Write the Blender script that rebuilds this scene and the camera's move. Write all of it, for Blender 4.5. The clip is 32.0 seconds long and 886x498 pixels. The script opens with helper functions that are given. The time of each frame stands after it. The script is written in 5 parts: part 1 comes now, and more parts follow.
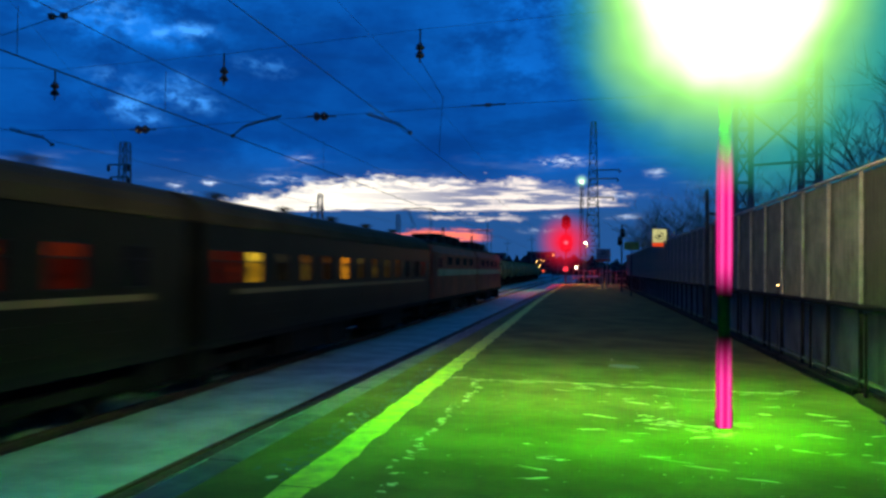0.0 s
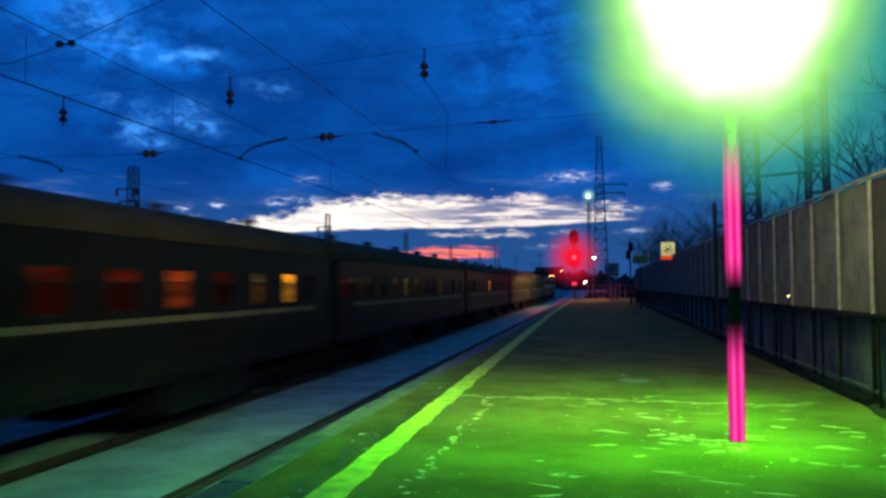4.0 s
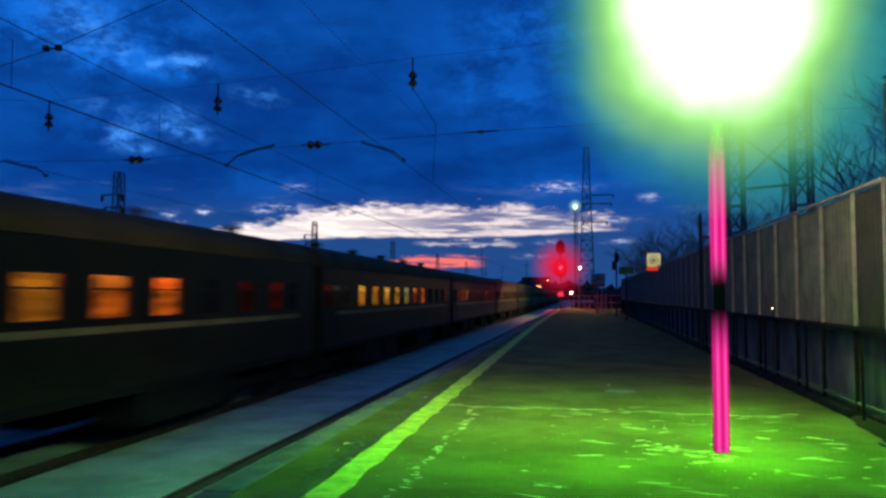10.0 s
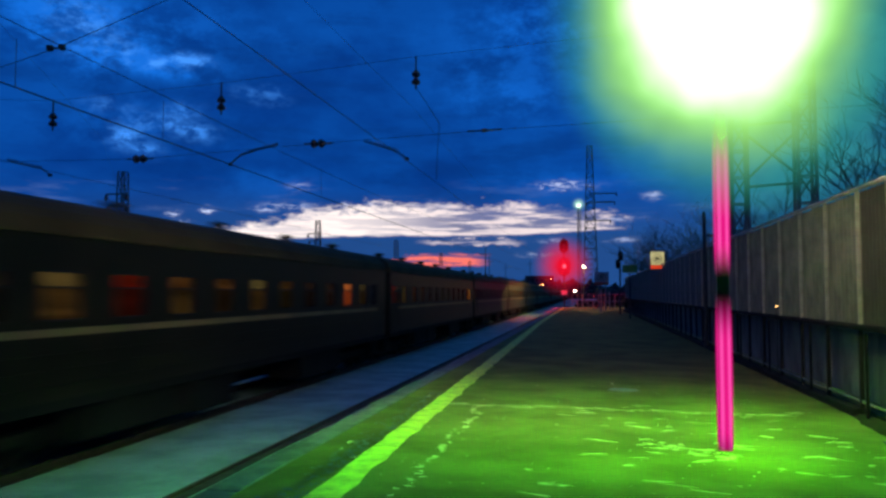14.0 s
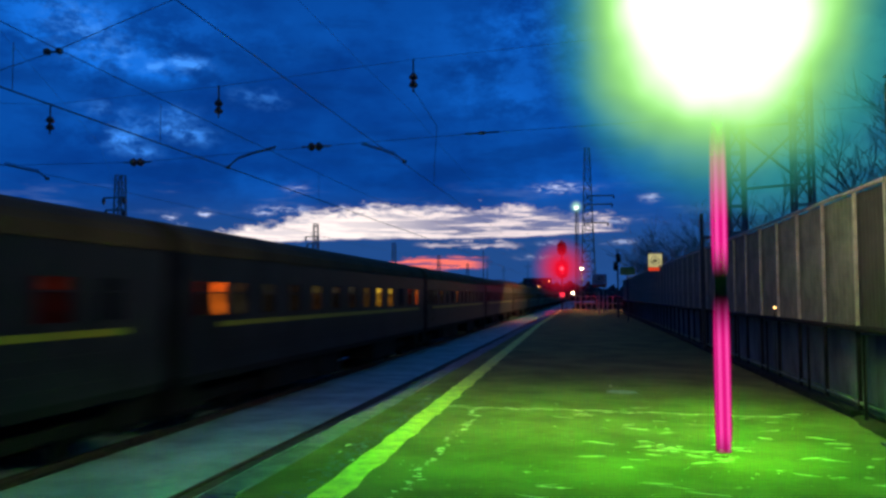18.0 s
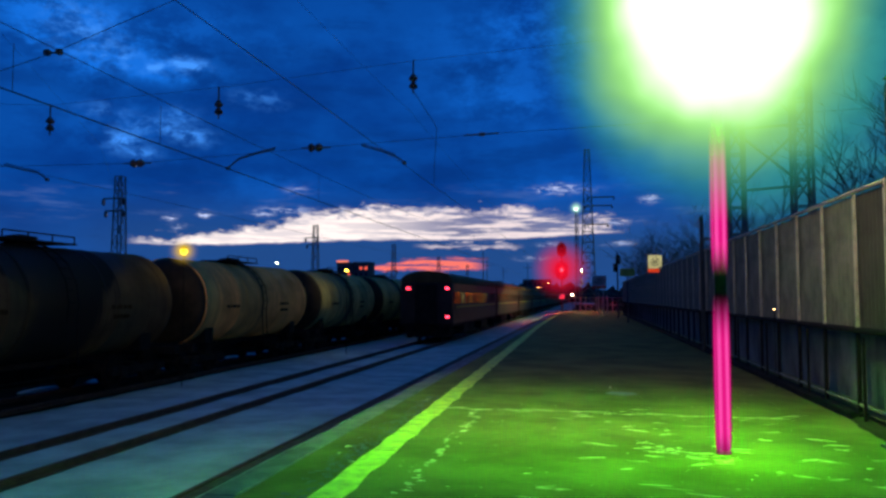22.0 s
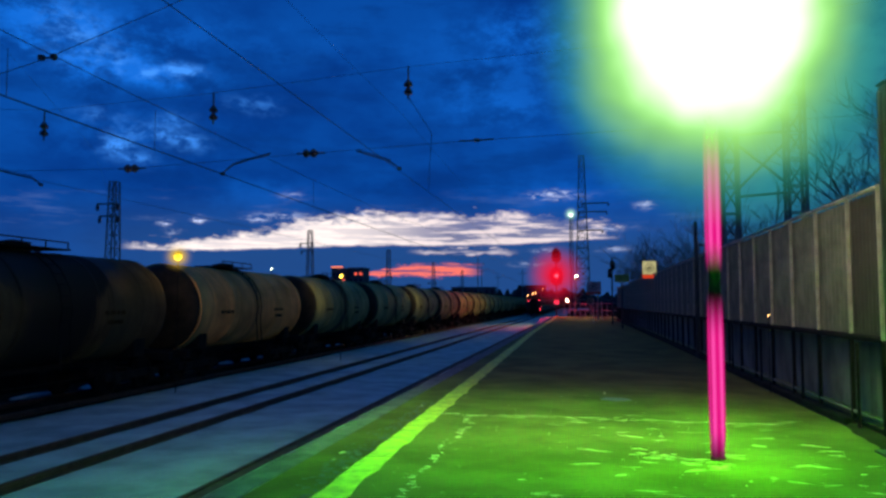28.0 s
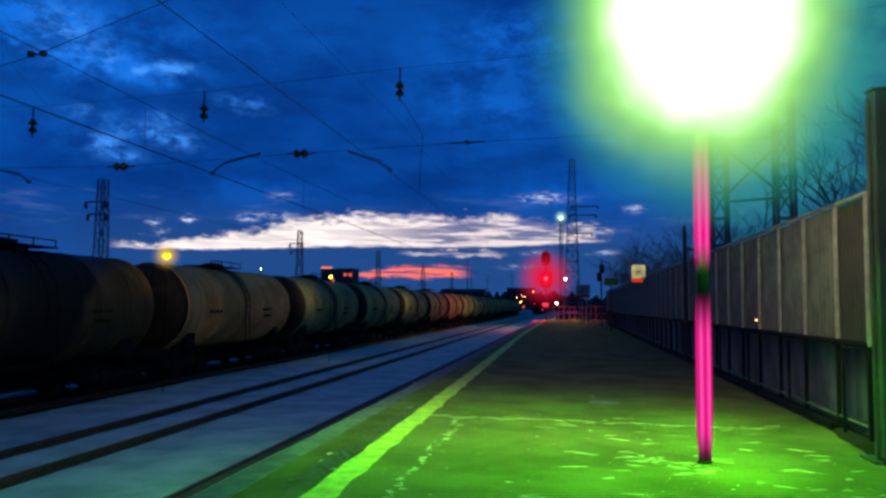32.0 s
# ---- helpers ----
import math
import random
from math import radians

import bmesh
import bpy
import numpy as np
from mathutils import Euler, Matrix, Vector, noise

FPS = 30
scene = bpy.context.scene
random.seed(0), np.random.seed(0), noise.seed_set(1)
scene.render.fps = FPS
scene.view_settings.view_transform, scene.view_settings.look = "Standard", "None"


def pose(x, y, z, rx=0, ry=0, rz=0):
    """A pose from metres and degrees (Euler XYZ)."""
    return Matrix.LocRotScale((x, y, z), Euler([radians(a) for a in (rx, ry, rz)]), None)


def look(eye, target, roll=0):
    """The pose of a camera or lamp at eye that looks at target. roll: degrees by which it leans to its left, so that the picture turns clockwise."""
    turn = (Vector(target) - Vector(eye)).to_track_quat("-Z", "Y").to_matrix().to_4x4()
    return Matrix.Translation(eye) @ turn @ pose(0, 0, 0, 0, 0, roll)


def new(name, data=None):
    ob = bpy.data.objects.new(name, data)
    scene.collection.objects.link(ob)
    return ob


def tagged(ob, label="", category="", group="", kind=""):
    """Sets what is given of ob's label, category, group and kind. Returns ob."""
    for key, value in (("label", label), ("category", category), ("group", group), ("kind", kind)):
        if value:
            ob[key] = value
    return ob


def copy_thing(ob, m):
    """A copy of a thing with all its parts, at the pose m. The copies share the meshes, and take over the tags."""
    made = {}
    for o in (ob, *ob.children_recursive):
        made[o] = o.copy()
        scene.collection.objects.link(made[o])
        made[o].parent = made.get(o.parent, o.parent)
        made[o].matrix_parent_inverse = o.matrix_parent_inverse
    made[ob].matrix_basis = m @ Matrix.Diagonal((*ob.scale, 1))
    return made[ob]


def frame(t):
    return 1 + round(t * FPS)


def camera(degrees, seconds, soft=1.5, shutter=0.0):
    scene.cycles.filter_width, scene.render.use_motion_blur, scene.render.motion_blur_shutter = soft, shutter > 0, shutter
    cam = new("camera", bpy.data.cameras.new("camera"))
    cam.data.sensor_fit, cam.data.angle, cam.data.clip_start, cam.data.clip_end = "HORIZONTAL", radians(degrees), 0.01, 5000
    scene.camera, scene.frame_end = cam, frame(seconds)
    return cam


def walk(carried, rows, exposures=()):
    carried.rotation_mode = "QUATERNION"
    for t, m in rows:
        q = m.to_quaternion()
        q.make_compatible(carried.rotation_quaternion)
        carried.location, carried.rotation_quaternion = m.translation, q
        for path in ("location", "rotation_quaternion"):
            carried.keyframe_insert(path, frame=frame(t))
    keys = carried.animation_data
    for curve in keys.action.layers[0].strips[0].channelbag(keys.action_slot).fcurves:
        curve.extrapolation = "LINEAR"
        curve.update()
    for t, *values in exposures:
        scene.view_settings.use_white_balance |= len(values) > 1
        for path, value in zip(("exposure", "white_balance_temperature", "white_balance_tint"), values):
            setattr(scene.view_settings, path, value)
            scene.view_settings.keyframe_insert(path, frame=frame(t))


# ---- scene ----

# ---- camera and its way ----
EYE = (0.0, 0.0, 2.77)  # 1.57 m over the platform
cam = camera(58.5, 32.0, soft=2.8, shutter=1.2)
TURNS = [
    (0, 91.385, -0.765, 10.353), (0.5, 91.647, -0.229, 10.990), (1, 91.922, -0.038, 11.288), (1.5, 91.882, 0.035, 11.267),
    (2, 91.985, 0.110, 11.270), (2.5, 92.254, 0.291, 11.218), (3, 92.458, 0.278, 11.135), (3.5, 92.583, 0.340, 11.018),
    (5.5, 92.884, 0.337, 10.875), (6, 93.104, 0.468, 10.750), (6.5, 93.303, 0.348, 10.721), (7, 93.356, 0.444, 10.641),
    (7.5, 93.530, 0.482, 10.596), (8, 93.619, 0.340, 10.575), (8.5, 93.673, 0.369, 10.532), (9, 93.478, -0.011, 10.475),
    (9.5, 93.315, -0.065, 9.993), (10, 93.305, -0.108, 9.989), (11, 93.390, -0.108, 10.032), (12, 93.354, -0.051, 10.058),
    (13, 93.294, -0.030, 10.183), (13.5, 93.339, -0.109, 10.273), (14, 93.212, -0.039, 10.242), (14.5, 93.304, -0.049, 10.248),
    (16.5, 93.365, 0.050, 10.136), (18, 93.402, 0.127, 10.094), (19, 93.391, 0.098, 10.130), (20, 93.355, 0.096, 10.116),
    (20.5, 93.340, 0.134, 10.104), (21, 93.400, 0.149, 10.093), (21.5, 93.493, 0.066, 10.080), (22, 93.493, 0.068, 10.076),
    (22.5, 93.553, 0.071, 10.074), (24, 93.585, 0.035, 10.068), (25, 93.593, 0.071, 10.063), (25.5, 93.619, 0.068, 10.019),
    (27.5, 93.809, 0.098, 9.770), (28, 93.909, 0.038, 9.695), (28.5, 93.968, -0.022, 9.655), (29, 93.899, -0.089, 9.470),
    (29.5, 93.649, -0.506, 9.159), (30, 93.642, -0.826, 9.415), (30.5, 93.755, -0.538, 9.187), (31, 93.880, -0.548, 9.160),
    (31.5, 93.948, -0.544, 9.127), (32, 94.039, -0.504, 8.927)]
walk(cam, [(t, pose(*EYE, rx, ry, rz)) for t, rx, ry, rz in TURNS],
     exposures=[(0, 0.40, 6900, -4), (3, 0.34, 6800, -1), (6, 0.16, 6500, 6), (10, 0.06, 6500, 9), (32, 0.06, 6500, 9)])


# ---- node helpers ----
class Nodes:
    """A short way to write node trees."""

    def __init__(self, tree):
        self.tree, self.links = tree, tree.links
        tree.nodes.clear()

    def add(self, kind, **settings):
        n = self.tree.nodes.new(kind)
        for key, value in settings.items():
            setattr(n, key, value)
        return n

    def put(self, socket, value):
        if isinstance(value, bpy.types.NodeSocket):
            self.links.new(value, socket)
        else:
            socket.default_value = value

    def math(self, op, a, b=0.0, c=0.0, clamp=False):
        n = self.add("ShaderNodeMath", operation=op, use_clamp=clamp)
        for s, v in zip(n.inputs, (a, b, c)):
            self.put(s, v)
        return n.outputs[0]

    def mix(self, f, a, b, blend="MIX"):
        n = self.add("ShaderNodeMix", data_type="RGBA", blend_type=blend)
        self.put(n.inputs[0], f), self.put(n.inputs[6], a), self.put(n.inputs[7], b)
        return n.outputs[2]

    def noise(self, vec, scale, detail=4.0, rough=0.55, distortion=0.0):
        n = self.add("ShaderNodeTexNoise")
        self.put(n.inputs["Vector"], vec)
        n.inputs["Scale"].default_value, n.inputs["Detail"].default_value = scale, detail
        n.inputs["Roughness"].default_value, n.inputs["Distortion"].default_value = rough, distortion
        return n.outputs["Fac"]

    def step(self, x, lo, hi):
        n = self.add("ShaderNodeMapRange", interpolation_type="SMOOTHSTEP")
        self.put(n.inputs[0], x)
        n.inputs[1].default_value, n.inputs[2].default_value = lo, hi
        return n.outputs[0]

    def xyz(self, x, y, z=0.0):
        n = self.add("ShaderNodeCombineXYZ")
        for s, v in zip(n.inputs, (x, y, z)):
            self.put(s, v)
        return n.outputs[0]


# ---- dusk sky: dark blue cloud with paler tufts, a white gap over the horizon, a red streak under it ----
# clouds: degrees right of the tracks, degrees up, half width, half height, strength
# The last two soft heaps paint the lamp's flare into the sky.
SOFT_CLOUDS = ((-35.9, 17.7, 3.6, 2.0, 1.0), (-38.2, 18.3, 2.4, 1.6, 0.7), (-31.3, 15.5, 4.4, 0.9, 0.9), (-33.4, 16.4, 3.6, 1.6, 0.8), (-28.4, 18.2, 5.2, 1.6, 0.4),
               (-31.5, 11.3, 6.0, 1.8, 0.5), (-4.9, 13.8, 3.6, 1.4, 0.35), (-19.0, 17.8, 5.6, 2.0, 0.15), (-22.0, 7.5, 3.6, 1.0, 0.35), (-1.3, 7.9, 4.8, 1.2, 0.4), (-3.5, 19.0, 5.0, 1.8, 0.7), (-6.0, 15.5, 6.0, 3.0, 0.4))
WEST_TUFTS = ((-28.3, 15.8, 1.1, 0.33, 1.0), (-30.2, 15.4, 1.1, 0.29, 0.8), (-32.7, 15.9, 1.2, 0.57, 0.5), (-34.5, 16.8, 1.6, 0.9, 0.4), (-35.4, 18.1, 1.6, 1.0, 0.35), (-32.4, 10.5, 0.9, 0.5, 0.9),
              (-30.3, 11.5, 1.4, 0.5, 0.55), (-27.8, 11.1, 1.1, 0.5, 0.55), (-28.7, 12.4, 0.9, 0.5, 0.4), (-31.1, 9.7, 0.9, 0.4, 0.5), (-33.3, 12.4, 1.2, 0.4, 0.35), (-23.3, 13.9, 1.6, 0.5, 0.3))
LOW_TUFTS = ((-29.0, 5.5, 0.32, 0.13, 1.3), (-26.9, 5.8, 0.36, 0.16, 1.3), (-28.6, 4.9, 0.35, 0.16, 0.8), (-21.2, 6.2, 1.5, 0.2, 0.7), (-23.0, 5.9, 0.6, 0.14, 0.8), (-17.3, 6.4, 0.25, 0.2, 1.0), (-15.6, 6.4, 0.3, 0.2, 0.8),
             (-20.6, 7.6, 0.7, 0.25, 0.45), (-1.5, 7.7, 1.4, 0.25, 0.9), (-2.7, 7.6, 0.3, 0.2, 0.6), (4.7, 6.9, 0.5, 0.2, 0.7), 
             (-10.7, 6.3, 1.6, 0.16, 0.5), (2.3, 5.3, 1.1, 0.14, 0.7), (2.7, 3.8, 1.0, 0.12, 0.5), (-2.5, 3.8, 0.7, 0.12, 0.6), (-3.7, 2.8, 0.9, 0.16, 0.4))


def dusk_sky():
    world = bpy.data.worlds.new("dusk_sky")
    scene.world = world
    world.use_nodes = True
    n = Nodes(world.node_tree)
    sep = n.add("ShaderNodeSeparateXYZ")
    n.links.new(n.add("ShaderNodeTexCoord").outputs["Generated"], sep.inputs[0])
    x, y, z = sep.outputs
    az = n.math("MULTIPLY", n.math("ARCTAN2", x, y), 57.2958)  # degrees, right of the tracks
    el = n.math("MULTIPLY", n.math("ARCSINE", z), 57.2958)

    def field(u, v, w, scale, detail=6, rough=0.62):
        return n.noise(n.xyz(n.math("MULTIPLY", az, u), n.math("MULTIPLY", el, v), w), scale, detail, rough)

    def heaps(clouds, wobble_a, wobble_e):
        a, e, total = n.math("ADD", az, wobble_a), n.math("ADD", el, wobble_e), None
        for a0, e0, wa, we, power in clouds:
            da = n.math("MULTIPLY_ADD", a, 1 / wa, -a0 / wa)
            de = n.math("MULTIPLY_ADD", e, 1 / we, -e0 / we)
            d = n.math("MULTIPLY_ADD", da, da, n.math("MULTIPLY", de, de))
            g = n.math("MULTIPLY", n.math("POWER", 0.42, d), power)
            total = g if total is None else n.math("ADD", total, g)
        return total

    def sway(u, v, w, scale, reach):
        return n.math("MULTIPLY", n.math("SUBTRACT", field(u, v, w, scale, 5), 0.5), reach)

    # the cloud's body, with flat darker bars
    col = n.mix(n.step(field(0.8, 1.5, 7.0, 0.085, 5), 0.36, 0.66), (0.0012, 0.034, 0.225, 1), (0.0024, 0.066, 0.350, 1))
    bars = field(0.45, 1.9, 21.0, 0.22, 7, 0.64)
    col = n.mix(n.math("MULTIPLY", n.step(bars, 0.48, 0.66), 0.55), col, (0.0014, 0.030, 0.185, 1))
    # broad paler heaps and the bright crests on them
    soft = heaps(SOFT_CLOUDS, sway(0.8, 1.2, 3.1, 0.30, 5.0), sway(0.8, 1.2, 8.7, 0.30, 2.6))
    grain = n.step(field(0.8, 1.3, 3.2, 0.42, 9, 0.70), 0.38, 0.64)
    col = n.mix(n.math("MULTIPLY", soft, n.math("MULTIPLY_ADD", grain, 0.85, 0.15), clamp=True), col, (0.0065, 0.150, 0.700, 1))
    sway_a, sway_e = sway(0.9, 1.4, 31.0, 0.9, 2.2), sway(0.9, 1.4, 37.0, 0.9, 1.0)
    crest = n.math("MULTIPLY", heaps(WEST_TUFTS, sway_a, sway_e), n.math("MULTIPLY_ADD", n.step(field(0.8, 1.5, 14.0, 0.9, 9, 0.70), 0.40, 0.60), 0.9, 0.1))
    col = n.mix(n.math("MULTIPLY", crest, 1.5, clamp=True), col, (0.055, 0.300, 1.0, 1))
    # greyer air near the horizon
    low = n.math("MULTIPLY", n.step(n.math("MULTIPLY", el, -1.0), -8.5, -3.5), n.math("MULTIPLY_ADD", n.step(az, -39, -27), 0.55, 0.45))
    col = n.mix(n.math("MULTIPLY", low, 0.8), col, (0.018, 0.075, 0.250, 1))
    shreds = n.math("MULTIPLY", n.step(field(0.35, 2.6, 12.3, 0.5, 8, 0.68), 0.52, 0.72), n.math("MULTIPLY", n.step(el, 4.6, 5.6), n.math("SUBTRACT", 1.0, n.step(el, 6.6, 8.6))))
    col = n.mix(n.math("MULTIPLY", shreds, 0.12), col, (0.30, 0.42, 0.75, 1))
    wisp = n.math("MULTIPLY", heaps(LOW_TUFTS, sway(0.7, 1.4, 41.0, 1.3, 1.6), sway(0.7, 1.4, 43.0, 1.3, 0.7)), n.step(field(0.6, 2.2, 71.0, 2.2, 8, 0.72), 0.42, 0.60))
    col = n.mix(n.math("MULTIPLY", wisp, 0.95, clamp=True), col, (0.62, 0.70, 1.0, 1))
    # the white gap: an even foot, a ragged top, thin grey bars through its eastern half
    foot = n.math("ADD", n.math("MULTIPLY_ADD", n.step(az, -28, -14), 0.5, 3.66), n.math("MULTIPLY", n.step(az, -7, 2), 0.35))
    head = n.math("SUBTRACT", n.math("MULTIPLY_ADD", n.step(az, -33, -13), 2.55, 3.85), n.math("MULTIPLY", n.step(az, -6, 3), 0.9))
    rag = n.math("ADD", sway(0.62, 1.4, 5.0, 0.9, 2.3), sway(0.7, 2.0, 51.0, 2.0, 1.1))
    up = n.step(n.math("SUBTRACT", n.math("MULTIPLY_ADD", rag, 0.16, el), foot), -0.10, 0.12)
    down = n.math("SUBTRACT", 1.0, n.step(n.math("SUBTRACT", n.math("ADD", el, rag), head), -0.45, 0.30))
    ends = n.math("MULTIPLY", n.step(az, -32.3, -30.5), n.math("SUBTRACT", 1.0, n.step(n.math("MULTIPLY_ADD", rag, 3.0, az), 0.0, 3.5)))
    east = n.step(az, -17, -7)
    streak = n.step(field(0.20, 2.5, 1.7, 1.0, 8, 0.66), 0.42, 0.56)
    bar = n.math("SUBTRACT", 1.0, n.math("MULTIPLY", n.math("SUBTRACT", 1.0, streak), n.math("MULTIPLY_ADD", east, 0.55, 0.28)))
    pale = n.mix(east, (1.12, 0.97, 0.93, 1), (0.88, 0.74, 0.76, 1))
    col = n.mix(n.math("MULTIPLY", n.math("MULTIPLY", up, down), n.math("MULTIPLY", ends, bar), clamp=True), col, pale)
    # two thin low bars of the same white under its eastern half
    thin = n.math("SUBTRACT", 1.0, n.step(n.math("ABSOLUTE", n.math("SUBTRACT", n.math("MULTIPLY_ADD", rag, 0.5, el), 3.72)), 0.08, 0.30))
    span = n.math("MULTIPLY", n.step(az, -12.5, -10.5), n.math("SUBTRACT", 1.0, n.step(az, -6.0, -4.0)))
    col = n.mix(n.math("MULTIPLY", n.math("MULTIPLY", thin, span), n.math("MULTIPLY", streak, 0.8)), col, (0.80, 0.68, 0.72, 1))
    # the red streak
    core = n.math("SUBTRACT", n.math("MULTIPLY_ADD", rag, 0.45, el), n.math("MULTIPLY_ADD", n.step(az, -16, -10.5), 0.25, 2.10))
    girth = n.math("MULTIPLY_ADD", n.step(az, -16.5, -11.0), 0.34, 0.12)
    red = n.math("SUBTRACT", 1.0, n.step(n.math("DIVIDE", n.math("ABSOLUTE", core), girth), 0.55, 1.25))
    span = n.math("MULTIPLY", n.step(az, -16.8, -15.4), n.math("SUBTRACT", 1.0, n.step(az, -8.4, -6.6)))
    lines = n.step(field(0.22, 4.6, 5.1, 1.1, 7, 0.66), 0.42, 0.56)
    col = n.mix(n.math("MULTIPLY", n.math("MULTIPLY", red, span), n.math("MULTIPLY_ADD", lines, 0.92, 0.08), clamp=True), col, (1.05, 0.20, 0.15, 1))
    halo_tint = n.math("MULTIPLY", n.step(az, 5, 16), n.math("SUBTRACT", 1.0, n.step(az, 40, 70)))  # the lamp's teal halo painted into the sky to the east
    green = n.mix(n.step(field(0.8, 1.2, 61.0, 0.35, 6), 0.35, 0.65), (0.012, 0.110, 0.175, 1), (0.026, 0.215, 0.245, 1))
    col = n.mix(n.math("MULTIPLY", halo_tint, n.math("MULTIPLY", n.step(el, 0, 6), 0.85)), col, green)
    bg = n.add("ShaderNodeBackground")
    n.put(bg.inputs[0], col)
    bg.inputs[1].default_value = 1.0
    n.links.new(bg.outputs[0], n.add("ShaderNodeOutputWorld").inputs[0])


dusk_sky()

LAMP = Vector((1.40, 8.44, 5.76))  # the platform lamp's head


def platform_light():
    data = bpy.data.lights.new("platform_light", "SPOT")
    data.energy, data.color, data.shadow_soft_size = 12000, (0.135, 1.0, 0.006), 0.14
    data.spot_size, data.spot_blend = radians(110), 1.0
    ob = new("platform_light", data)
    ob.matrix_world = look(LAMP - Vector((0, 0, 0.20)), (0.2, 9.2, 1.2))
    spill = bpy.data.lights.new("platform_spill", "SPOT")  # warm fill added at the lamp to lift fence, train and far platform
    spill.energy, spill.color, spill.shadow_soft_size = 1050, (1.0, 0.76, 0.50), 0.2
    spill.spot_size, spill.spot_blend = radians(172), 1.0
    new("platform_spill", spill).matrix_world = look(LAMP + Vector((-0.08, -0.30, -0.30)), LAMP + Vector((-3.4, 10.0, -3.0)))


platform_light()


# ---- materials ----
def glossy(name, base, rough=0.8, metal=0.0, scale=3.0, spread=0.35, bump=0.15, fine=40.0, other=None, random_tint=0.0, spec=0.4, fixed=False):
    """A worn surface: two scales of stain and grain on a base colour."""
    mat = bpy.data.materials.new(name)
    mat.use_nodes = True
    n = Nodes(mat.node_tree)
    where = n.add("ShaderNodeNewGeometry").outputs["Position"] if fixed else n.add("ShaderNodeTexCoord").outputs["Object"]
    big, small = n.noise(where, scale, 5, 0.6), n.noise(where, fine, 3, 0.6)
    dark = tuple(c * (1 - spread) for c in base) + (1,)
    light = tuple(min(1, c * (1 + spread)) for c in (other or base)) + (1,)
    col = n.mix(n.step(big, 0.3, 0.7), dark, light)
    col = n.mix(n.math("MULTIPLY", n.step(small, 0.45, 0.75), 0.35), col, tuple(c * (1 - 0.6 * spread) for c in base) + (1,))
    if random_tint:
        tone = n.math("ADD", 1 - random_tint / 2, n.math("MULTIPLY", n.add("ShaderNodeObjectInfo").outputs["Random"], random_tint))
        hsv = n.add("ShaderNodeHueSaturation")
        n.put(hsv.inputs["Value"], tone), n.put(hsv.inputs["Color"], col)
        col = hsv.outputs[0]
    b = n.add("ShaderNodeBsdfPrincipled")
    n.put(b.inputs["Base Color"], col)
    n.put(b.inputs["Roughness"], n.math("ADD", rough - 0.1, n.math("MULTIPLY", small, 0.2), clamp=True))
    b.inputs["Metallic"].default_value = metal
    b.inputs["Specular IOR Level"].default_value = spec
    if bump:
        bp = n.add("ShaderNodeBump")
        bp.inputs["Strength"].default_value, bp.inputs["Distance"].default_value = bump, 0.02
        n.put(bp.inputs["Height"], n.math("ADD", big, n.math("MULTIPLY", small, 0.4)))
        n.links.new(bp.outputs[0], b.inputs["Normal"])
    n.links.new(b.outputs[0], n.add("ShaderNodeOutputMaterial").inputs[0])
    return mat


